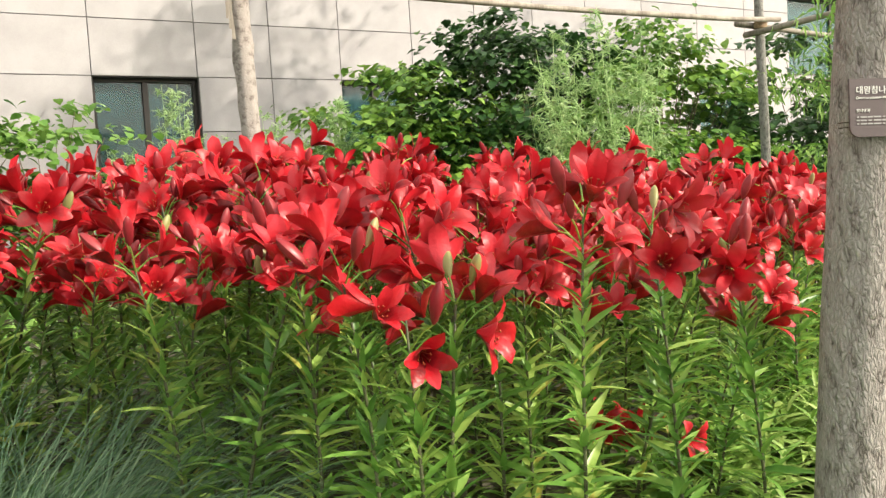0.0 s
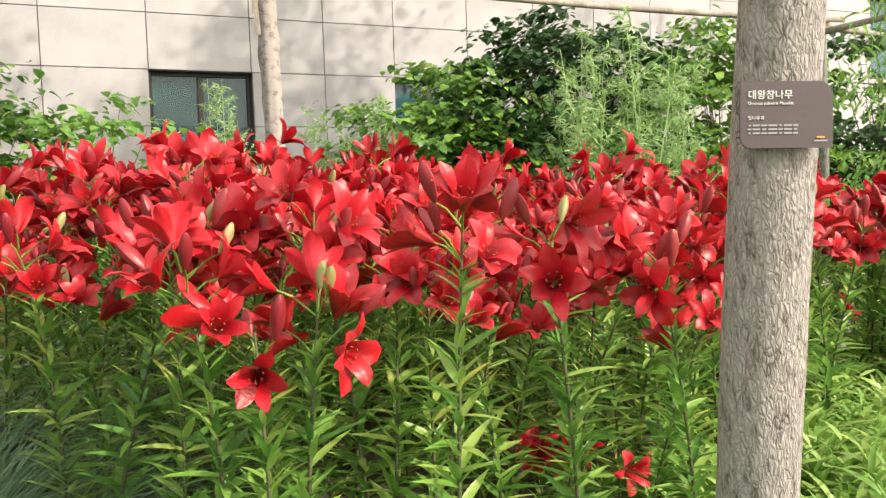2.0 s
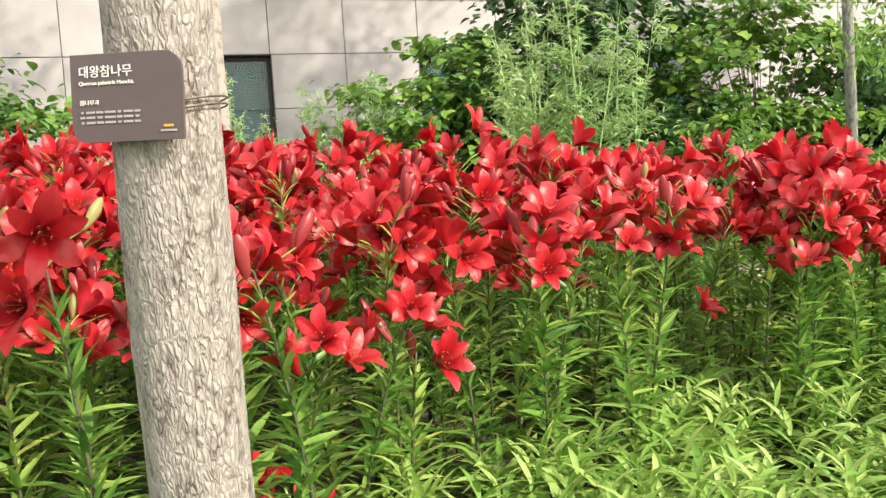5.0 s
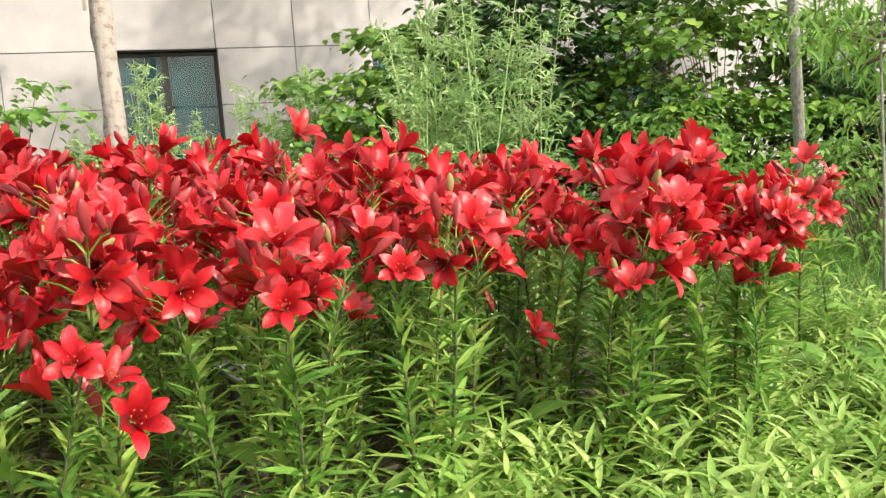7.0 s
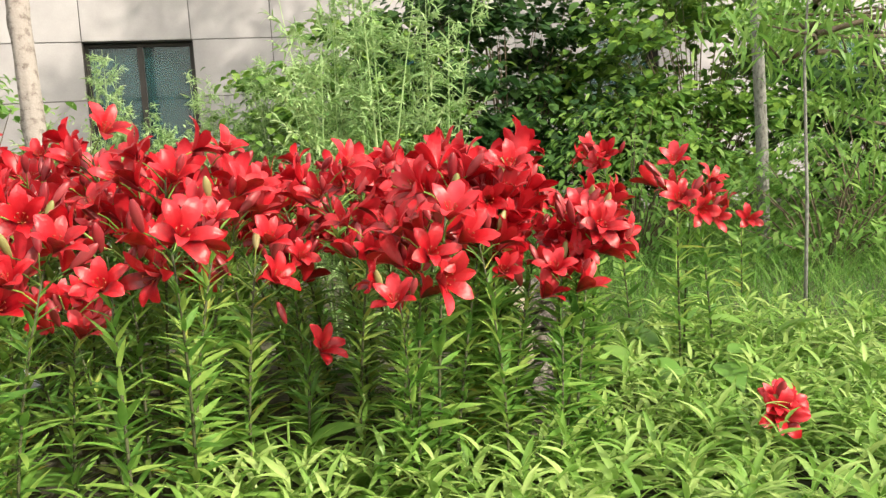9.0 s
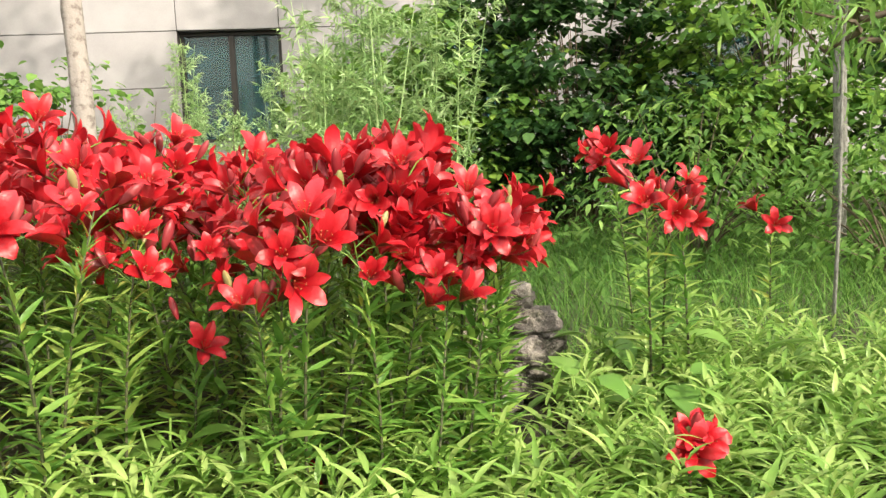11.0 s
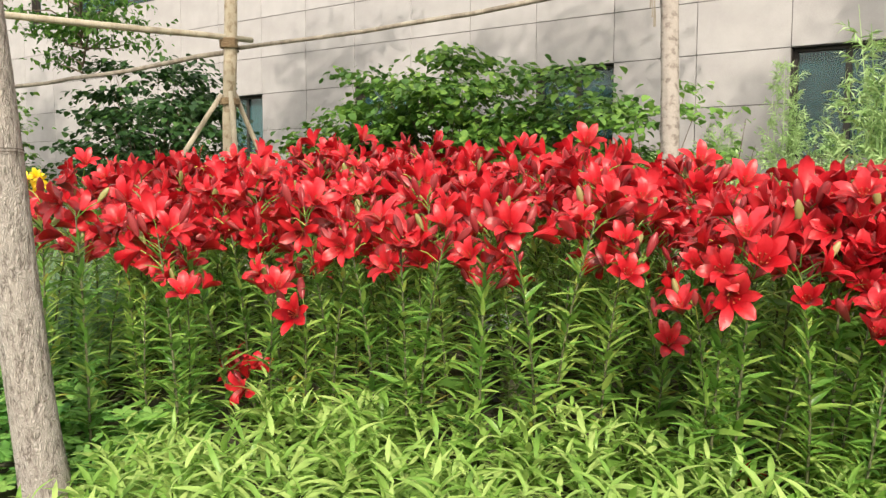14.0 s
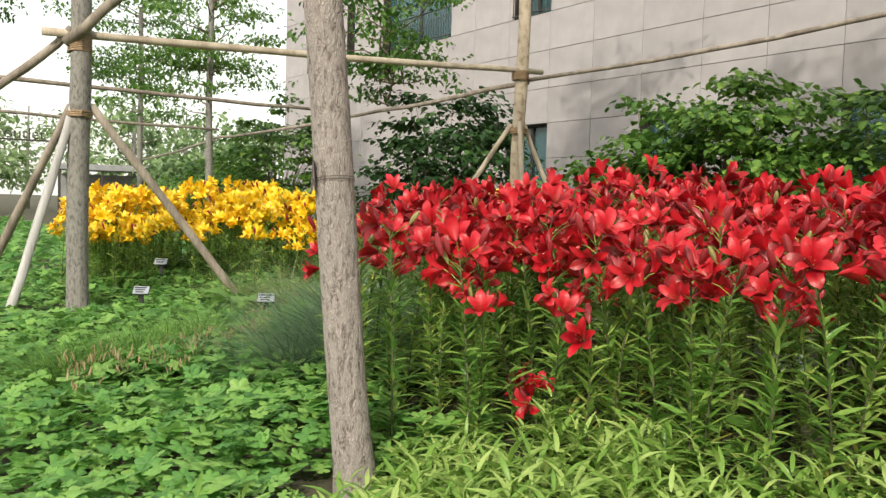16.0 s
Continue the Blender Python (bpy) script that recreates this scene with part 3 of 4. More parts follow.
for k, (dx, dy, mat) in enumerate(((0.15, -0.73, M_STAKE), (-1.5, -0.9, M_POLEG), (0.36, 1.85, M_POLEG))):
    gx, gy = -6.1 + dx, -12.55 + dy
    pole((gx, gy, float(ground_z(gx, gy)) - 0.05), (-6.1 + dx * 0.09, -12.55 + dy * 0.09, 2.24), 0.048, mat, STAKE, 0.08, 0, 30 + k)


def wrap(x, y, z, r, h, seed):
    """Turns of rope or straw round a trunk."""
    g = Geo()
    rr = np.random.default_rng(seed)
    for k in range(int(h / 0.022)):
        zz = z + k * 0.022 - h / 2
        g.add(*tube([(x + math.cos(a) * r, y + math.sin(a) * r, zz + rr.normal(0, 0.004)) for a in np.linspace(0, 2 * math.pi, 13)], 0.013, 5, False))
    thing("rope_wrap", "straw-coloured rope wound round a trunk and its stakes", "rope", data=g.mesh("rope_wrap", M_WRAP))


wrap(-5.68, -6.76, 2.46, 0.13, 0.1, 1)
wrap(-5.66, -6.78, 3.24, 0.115, 0.14, 2)
wrap(-6.09, -12.55, 2.22, 0.125, 0.07, 3)
wrap(-6.09, -12.55, 2.97, 0.115, 0.2, 4)
wrap(0.46, -6.6, 3.34, 0.115, 0.1, 5)
wrap(7.24, -6.66, 3.3, 0.075, 0.1, 6)
strap = thing("strap", "frayed grey strap hanging from the tied pole", "strap")
for k in range(3):
    part("strand", Geo().add(*strip([[(0.30 + k * 0.02, -6.71, 3.36 - 0.09 * i), (0.322 + k * 0.02 + 0.008 * math.sin(i + k), -6.715, 3.36 - 0.09 * i)] for i in range(5 + k)])).mesh("strand", M_POLEG), strap)

# ---- name plate on the oak ----
plate_at = Matrix.Translation((0.152 - 0.375 * 0.100 - 0.019, -12.763 - 0.927 * 0.100 + 0.018, 1.453)) @ pose(0, 0, 0, 88, 0, -26.5) @ pose(0, 0, 0, 0, 0, -1.5)
sign = thing("name_plate", "brown tree name plate with white Korean lettering wired to bark", "sign", at=plate_at)
PW, PH = 0.0915, 0.067
outline = [(-PW, PH), (PW - 0.03, PH)] + [(PW - 0.03 + 0.03 * math.sin(a), PH - 0.03 + 0.03 * math.cos(a)) for a in np.linspace(0.2, 1.57, 6)] + [(PW, -PH)]
outline += [(-PW + 0.022 - 0.022 * math.sin(a), -PH + 0.022 - 0.022 * math.cos(a)) for a in np.linspace(0, 1.57, 6)]
bm = bmesh.new()
f = bm.faces.new([bm.verts.new((x, y, 0)) for x, y in outline])
ext = bmesh.ops.extrude_face_region(bm, geom=[f])
bmesh.ops.translate(bm, verts=[v for v in ext["geom"] if isinstance(v, bmesh.types.BMVert)], vec=(0, 0, 0.006))
bmesh.ops.recalc_face_normals(bm, faces=bm.faces)
part("plate", bm_mesh("plate", bm, M_PLATE), sign)


def lettering(text, x, y, size, mat, parent):
    cu = bpy.data.curves.new("lettering", "FONT")
    cu.body, cu.size, cu.extrude = text, size, 0.0006
    tmp = bpy.data.objects.new("lettering", cu)
    scene.collection.objects.link(tmp)
    me = bpy.data.meshes.new_from_object(tmp.evaluated_get(bpy.context.evaluated_depsgraph_get()))
    bpy.data.objects.remove(tmp)
    me.materials.clear()
    me.materials.append(mat)
    ob = part("lettering", me, parent, "white lettering" if mat == M_WHITE else "dark lettering")
    ob.location = (x, y, 0.0075)
    return ob


lettering("대왕참나무", -PW + 0.014, PH - 0.034, 0.0195, M_WHITE, sign)
lettering("Quercus palustris Munchh.", -PW + 0.014, PH - 0.047, 0.0085, M_WHITE, sign)
lettering("참나무과", -PW + 0.014, PH - 0.077, 0.009, M_WHITE, sign)
for k in range(3):
    for j, (x0, w) in enumerate(((0, 0.008), (0.010, 0.015), (0.027, 0.012), (0.041, 0.018), (0.061, 0.009), (0.072, 0.016), (0.090, 0.010))):
        part("text_bar", bm_mesh("text_bar", block(w - 0.0006 - 0.0034 * ((j * 3 + k * 2) % 4 == 0), 0.0034, 0.001, (-PW + 0.014 + x0 + w / 2, PH - 0.0885 - 0.0078 * k, 0.0072)), M_GREYPRINT), sign)
part("emblem", bm_mesh("emblem", block(0.016, 0.004, 0.001, (PW - 0.024, -PH + 0.021, 0.0072), 0.0004), M_ORANGE), sign)
part("emblem_line", bm_mesh("emblem_line", block(0.026, 0.003, 0.001, (PW - 0.024, -PH + 0.014, 0.0072)), M_GREYPRINT), sign)
for dz in (0.0, 0.012):
    g = Geo().add(*tube([(0.152 + math.cos(a) * 0.093, -12.763 + math.sin(a) * 0.092, 1.43 + dz + 0.015 * math.cos(a)) for a in np.linspace(0, 2 * math.pi, 25)], 0.0016, 5, False))
    part("wire", g.mesh("wire", M_WIRE), sign).matrix_parent_inverse = plate_at.inverted()


# ---- shrubs and tall herbs ----
def shrub(x, y, size, count, leaf_len, mat, label, seed, width=0.8, name="shrub", clumps=110):
    """Many stems from one foot, each ending in a tier of leaves."""
    z = float(ground_z(x, y))
    ob = thing(name, label, "shrub", "shrubs along the house", at=(x, y, z))
    r = np.random.default_rng(seed)
    g, st = Geo(), Geo()
    V, F = leaf(leaf_len, leaf_len * width * 1.06, 0.3, 0.2, 3, (0.5, 1.0, 0.85, 0.04))
    each = count // clumps
    for c in range(clumps):
        a, rad = r.uniform(0, 6.283), math.sqrt(r.uniform(0.02, 1))
        hh = size[2] * (0.18 + 0.82 * math.sqrt(max(0, 1 - (rad * 0.92) ** 2))) * r.uniform(0.12, 1.05)
        tip = np.array([math.cos(a) * rad * size[0], math.sin(a) * rad * size[1], hh])
        st.add(*tube([(tip[0] * 0.1, tip[1] * 0.1, 0), (tip[0] * 0.5, tip[1] * 0.5, hh * 0.6), tip], [0.012, 0.009, 0.003], 5, False))
        sp = r.uniform(0.22, 0.42)
        P = tip + r.normal(size=(each, 3)) * np.array([sp, sp, sp * 0.3]) * 0.78
        P[:, 2] = np.maximum(P[:, 2], 0.08)
        out = np.arctan2(P[:, 1], P[:, 0]) - math.pi / 2
        g.scatter(V, F, turns(out + r.normal(0, 1.0, each), r.normal(-0.22, 0.24, each), r.normal(0, 0.24, each), r.uniform(0.5, 1.2, each)), P)
    part("stem_clump", st.mesh("stem_clump", M_TWIG), ob)
    tagged(part("foliage", g.mesh("foliage", mat), ob), kind="stuff")
    return ob


BROAD = "dense broad-leaved green shrub growing before the stone wall"
shrub(-2.4, -3.0, (1.5, 1.0, 2.7), 5200, 0.14, M_SHRUB, BROAD, 41)
shrub(-1.0, -3.3, (1.0, 0.7, 2.6), 1000, 0.13, M_WILLOW, "loose broad-leaved shrub with spreading sprays before the stone wall", 40, clumps=26)
shrub(-4.6, -3.2, (2.0, 1.2, 3.4), 8600, 0.145, M_SHRUB, BROAD, 42)
shrub(-6.2, -3.2, (1.35, 1.1, 3.0), 5600, 0.14, M_SHRUB, BROAD, 43)
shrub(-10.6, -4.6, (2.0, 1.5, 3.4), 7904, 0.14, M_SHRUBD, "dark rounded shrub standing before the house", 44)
shrub(3.8, -3.3, (1.6, 1.1, 3.2), 7800, 0.14, M_SHRUB, BROAD, 45)
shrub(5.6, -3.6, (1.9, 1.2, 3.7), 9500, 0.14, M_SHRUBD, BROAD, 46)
shrub(8.2, -3.9, (2.0, 1.3, 3.6), 8500, 0.14, M_SHRUB, BROAD, 47)
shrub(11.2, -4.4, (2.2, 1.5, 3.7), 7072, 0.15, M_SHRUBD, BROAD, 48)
shrub(14.8, -5.2, (2.4, 1.6, 3.6), 6240, 0.15, M_SHRUB, BROAD, 49)
for k, (x, y, h) in enumerate(((6.0, -6.2, 1.7), (8.6, -6.6, 2.1), (10.4, -7.0, 2.2), (7.4, -7.4, 1.3), (12.6, -7.6, 2.4))):
    shrub(x, y, (1.1, 0.9, h), 1500, 0.13, M_WILLOW, "loose light-green weedy shrub beyond the lily bed", 90 + k, 0.3, "bush", 34)
shrub(-8.5, -3.9, (0.8, 0.5, 1.8), 1300, 0.1, M_WILLOW, "low light-green bush below a window", 53, 0.6, "bush", 30)
shrub(-21.0, -3.6, (2.4, 1.6, 4.2), 5408, 0.17, M_SHRUB, "tall green shrub at the corner of the house", 50)
shrub(-26.0, -3.6, (2.2, 1.6, 3.0), 5408, 0.17, M_SHRUB, "tall green shrub at the corner of the house", 51)
shrub(-31.5, -4.0, (2.0, 1.6, 1.9), 3000, 0.17, M_SHRUB, "tall green shrub beside the house", 52)
for k, (x, y, h) in enumerate(((0.5, -4.9, 1.9), (1.5, -5.3, 1.6), (-0.6, -4.6, 1.5), (2.0, -6.6, 1.4), (1.0, -6.2, 1.2))):
    shrub(x, y, (0.6, 0.5, h), 900, 0.055, M_MUGWORT, "fine-leaved pale green shrub below a window", 60 + k, 0.5, "bush", 26)


def mugwort(x, y, h, seed, mat=None, label="tall feathery pale-green mugwort with plume tops"):
    """Upright stems with side sprays of narrow cut leaves."""
    ob = thing("mugwort", label, "plant", "tall mugwort", at=(x, y, float(ground_z(x, y))))
    r = np.random.default_rng(seed)
    g, st = Geo(), Geo()
    V, F = leaf(0.09, 0.015, 0.4, 0.2, 2, (0.5, 1.0, 0.05))
    for s in range(6):
        top = np.array([r.normal(0, 0.13), r.normal(0, 0.13), h * r.uniform(0.75, 1.0)])
        foot = np.array([r.normal(0, 0.06), r.normal(0, 0.06), 0])
        st.add(*tube([foot, (foot + top) / 2 + r.normal(0, 0.02, 3), top], [0.009, 0.007, 0.002], 5, False))
        for b in range(24):
            t = r.uniform(0.18, 0.98)
            o = foot + (top - foot) * t
            ln = (0.30 * (1.05 - t) + 0.07) * r.uniform(0.6, 1.2)
            a = r.uniform(0, 6.283)
            e = o + np.array([math.cos(a) * ln, math.sin(a) * ln, ln * 0.75])
            st.add(*tube([o, e], [0.003, 0.001], 4, False))
            n = 18
            P = o + (e - o) * r.uniform(0.15, 1.05, n)[:, None]
            g.scatter(V, F, turns(a - math.pi / 2 + r.normal(0, 1.0, n), r.normal(0.3, 0.5, n), r.normal(0, 0.6, n), r.uniform(0.5, 1.2, n)), P)
    part("stem_clump", st.mesh("stem_clump", M_MUGWORT), ob)
    tagged(part("foliage", g.mesh("foliage", mat or M_MUGWORT), ob), kind="stuff")


for k, (x, y, h) in enumerate(((2.62, -8.55, 2.4), (2.95, -8.7, 2.75), (3.3, -8.45, 2.6), (2.85, -8.2, 2.65))):
    mugwort(x, y, h, 70 + k)
for k, (x, y, h) in enumerate(((0.55, -2.9, 2.75), (0.75, -3.1, 2.3), (1.35, -3.2, 2.1), (1.75, -3.4, 2.4), (2.15, -3.7, 2.2), (-0.1, -3.1, 1.9), (2.5, -3.9, 2.6))):
    mugwort(x, y, h, 190 + k, label="fine-leaved pale green herb before a window")

# narrow-leaved sapling
sap = thing("sapling", "slender sapling with long narrow drooping leaves", "sapling", at=(5.42, -9.6, float(ground_z(5.42, -9.6))))
part("trunk", Geo().add(*tube([(0, 0, -0.05), (0.08, 0.05, 0.9), (0.12, 0.1, 1.8), (0.3, 0.2, 2.9)], [0.013, 0.011, 0.009, 0.004], 7)).mesh("trunk", M_BARK3), sap)
me, tw = crown((0.25, 0.15, 2.5), (1.0, 0.9, 0.9), 900, 0.17, M_WILLOW, 80, 0.8, False, 24)
part("crown", me, sap)
tagged(part("branchwork", tw, sap), kind="stuff")
sap2 = thing("sapling", "narrow-leaved young tree among the shrubs", "sapling", at=(7.3, -8.6, float(ground_z(7.3, -8.6))))
part("trunk", Geo().add(*tube([(0, 0, -0.05), (0.05, 0, 1.2), (0.1, 0.1, 3.4)], [0.03, 0.024, 0.008], 7)).mesh("trunk", M_TWIG), sap2)
me, tw = crown((0.05, 0.05, 2.4), (1.3, 1.1, 1.3), 1500, 0.18, M_WILLOW, 81, 0.8, False, 34)
part("crown", me, sap2)
tagged(part("branchwork", tw, sap2), kind="stuff")

# ---- rocks ----
def rock(x, y, z, s, mat, seed, label="rough weathered rock stacked at the bed's edge"):
    bm = bmesh.new()
    bmesh.ops.create_icosphere(bm, subdivisions=4, radius=1)
    for v in bm.verts:
        d = v.co.normalized()
        k = 1 + 0.28 * noise.noise(d * 1.6 + Vector((seed * 3.1, 0, 0))) + 0.2 * noise.noise(d * 3.4 + Vector((0, seed * 2.3, 0))) + 0.11 * noise.noise(d * 8 + Vector((seed, 0, 0))) + 0.05 * noise.noise(d * 18)
        c = Vector((max(-0.8, min(0.8, d.x)), max(-0.8, min(0.8, d.y)), max(-0.72, min(0.72, d.z))))
        v.co = Vector((c.x * s[0], c.y * s[1], c.z * s[2])) * k
    thing("rock", label, "rock", "stacked rocks", at=Matrix.Translation((x, y, z)) @ pose(0, 0, 0, 0, 0, seed * 47), data=bm_mesh("rock", bm, mat, True))


for k, (x, y, z, s, m_) in enumerate(((3.40, -10.02, 0.12, (0.17, 0.15, 0.13), M_ROCK), (3.58, -9.9, 0.13, (0.16, 0.14, 0.12), M_ROCK), (3.52, -9.96, 0.30, (0.17, 0.14, 0.10), M_ROCK), (3.60, -9.92, 0.44, (0.17, 0.13, 0.08), M_ROCK),
                                  (3.50, -9.94, 0.57, (0.15, 0.13, 0.09), M_ROCK), (3.72, -9.9, 0.10, (0.13, 0.12, 0.11), M_ROCKL), (3.30, -10.06, 0.33, (0.12, 0.11, 0.13), M_ROCKL), (3.32, -9.98, 0.56, (0.12, 0.11, 0.13), M_ROCKL), (3.36, -10.2, 0.06, (0.15, 0.1, 0.08), M_ROCK), (3.7, -9.86, 0.28, (0.1, 0.1, 0.09), M_ROCK))):
    rock(x, y, z + 0.03, s, m_, k + 1)

# ---- plant markers, shelter ----
for x, y, h in ((-5.3, -12.1, 0.36), (-3.8, -11.37, 0.4), (-7.4, -11.28, 0.42), (1.12, -10.708, 0.42)):
    z = float(ground_z(x, y))
    mk = thing("plant_marker", "small black plant marker with a pale tilted label face", "sign", "plant markers", at=Matrix.Translation((x, y, z)) @ pose(0, 0, 0, 0, 0, 62))
    part("post", bm_mesh("post", block(0.05, 0.02, h, (0, 0, h / 2), 0.003), M_BLACK), mk)
    head_ = part("head", bm_mesh("head", block(0.17, 0.012, 0.12, (0, 0, 0), 0.003), M_BLACK), mk)
    head_.matrix_basis = pose(0, -0.01, h, -50, 0, 0)
    part("label_face", bm_mesh("label_face", block(0.155, 0.004, 0.105, (0, -0.009, 0)), M_SILVER), head_)
    for j in range(3):
        part("text_bar", bm_mesh("text_bar", block(0.12 - 0.02 * j, 0.002, 0.014, (-0.01, -0.0125, 0.03 - 0.03 * j)), M_BLACK), head_)
far_sign = thing("rooftop_sign", "far dark lettering on a thin rail above the road", "sign", at=Matrix.Translation((-41.0, -8.6, 0)) @ pose(0, 0, 0, 0, 0, 82))
part("rail", bm_mesh("rail", block(5.6, 0.08, 0.08, (0.6, 0, 3.95), 0.01), M_FRAME), far_sign)
for sx in (-1.6, 2.8):
    part("post", bm_mesh("post", block(0.1, 0.1, 4.0, (sx, 0, 1.95), 0.01), M_FRAME), far_sign)
lettering("outlet", 0, 0, 0.74, M_BLACK, far_sign).matrix_basis = Matrix.Translation((-0.2, -0.05, 4.02)) @ pose(0, 0, 0, 90, 0, 0)
kiosk = thing("shelter", "grey metal street shelter far beyond the garden", "shelter", at=Matrix.Translation((-44.0, -3.6, 0)) @ pose(0, 0, 0, 0, 0, 75) @ Matrix.Scale(1.1, 4))
part("roof", bm_mesh("roof", block(4.2, 2.0, 0.3, (0, 0, 2.6), 0.03), M_CONC), kiosk)
part("panel", bm_mesh("panel", block(4.0, 0.08, 2.2, (0, 0.9, 1.2), 0.01), M_CONC), kiosk)
for sx in (-1.9, 0.0, 1.9):
    part("post", bm_mesh("post", block(0.12, 0.12, 2.5, (sx, -0.8, 1.25), 0.01), M_FRAME), kiosk)

# ---- lilies ----
def bloom(seed, opened=1.0):
    """Six petals in two whorls, bent back at their tips, round a throat; faces +z."""
    r = np.random.default_rng(seed)
    g = Geo()
    for k in range(6):
        L, W = 0.138 * r.uniform(0.9, 1.1), (0.057 if k % 2 else 0.042) * r.uniform(0.92, 1.1)
        rows, curl, twist = [], r.uniform(0.45, 0.95) * opened, r.normal(0, 0.15)
        x, z, ang = 0.004, 0.0, math.pi / 2 - 0.46
        steps = 6
        for s in range(steps + 1):
            t = s / steps
            w = W / 2 * np.interp(t, [0, 0.2, 0.45, 0.7, 0.88, 1.0], [0.22, 0.66, 1.0, 1.04, 0.8, 0.18])
            lift = 0.25 * w * (1 - t)
            nz, nx = math.cos(ang), -math.sin(ang)
            lift += 0.0022 * math.sin(t * 8 + k * 2.1) * t
            rows.append([(x + nx * lift * 1.6, -w, z + nz * lift * 1.6 + twist * w), (x, -w * 0.5, z + 0.1 * w), (x - nx * 0.04 * w, 0, z - nz * 0.12 * w), (x, w * 0.5, z + 0.1 * w), (x + nx * lift * 1.6, w, z + nz * lift * 1.6 - twist * w)])
            ang -= (0.03 + 0.78 * t * t) * curl
            x += math.cos(ang) * L / steps
            z += math.sin(ang) * L / steps
        a = k * math.pi / 3 + r.normal(0, 0.1)
        g.add(*strip(rows), pose(0, 0, 0.001 * (k % 2), 0, r.normal(0, 9), math.degrees(a)))
    return g.mesh("flower", M_PETAL)


def stamen_mesh(seed):
    r = np.random.default_rng(seed)
    g = Geo()
    for k in range(6):
        a = k * 1.047 + 0.5
        e = (math.cos(a) * 0.02, math.sin(a) * 0.02, 0.062 * r.uniform(0.9, 1.1))
        g.add(*tube([(0, 0, 0.005), (math.cos(a) * 0.009, math.sin(a) * 0.009, 0.035), e], 0.0011, 4, False))
        g.add(*tube([(e[0] - 0.004 * math.sin(a), e[1] + 0.004 * math.cos(a), e[2]), (e[0] + 0.004 * math.sin(a), e[1] - 0.004 * math.cos(a), e[2] + 0.001)], 0.0021, 5))
    return g.mesh("anther_ring", M_STAMEN)


def bud_mesh(mat):
    L = 0.088
    prof = [(0, 0.003), (0.12, 0.008), (0.35, 0.0125), (0.6, 0.0145), (0.82, 0.011), (0.95, 0.006), (1.0, 0.002)]
    rows = [[(r_ * (1 + 0.12 * math.cos(3 * a)) * math.cos(a), r_ * (1 + 0.12 * math.cos(3 * a)) * math.sin(a), L * t) for a in np.linspace(0, 2 * math.pi, 13)] for t, r_ in prof]
    return mesh_of("bud", *strip(rows), mat)


BLOOMS = [bloom(s, o) for s, o in ((1, 1.0), (2, 1.25), (3, 0.75), (4, 1.1), (5, 0.6), (6, 1.35))]
STAMENS = stamen_mesh(3)
BUDS = [bud_mesh(M_BUD)] * 9 + [bud_mesh(M_BUDG)]
LILY_LEAF = leaf(0.132, 0.0235, 0.12, 0.4, 4, (0.5, 1.0, 0.9, 0.55, 0.03))
LILY_LABEL = "tall red lily with open trumpet flowers and dark buds"


HEADS = {}


def aim(d, at, scale, spin):
    """A pose at a place whose +z points along d."""
    return Matrix.Translation(at) @ Vector(d).to_track_quat("Z", "Y").to_matrix().to_4x4() @ pose(0, 0, 0, 0, 0, spin) @ Matrix.Diagonal((scale, scale, scale, 1))


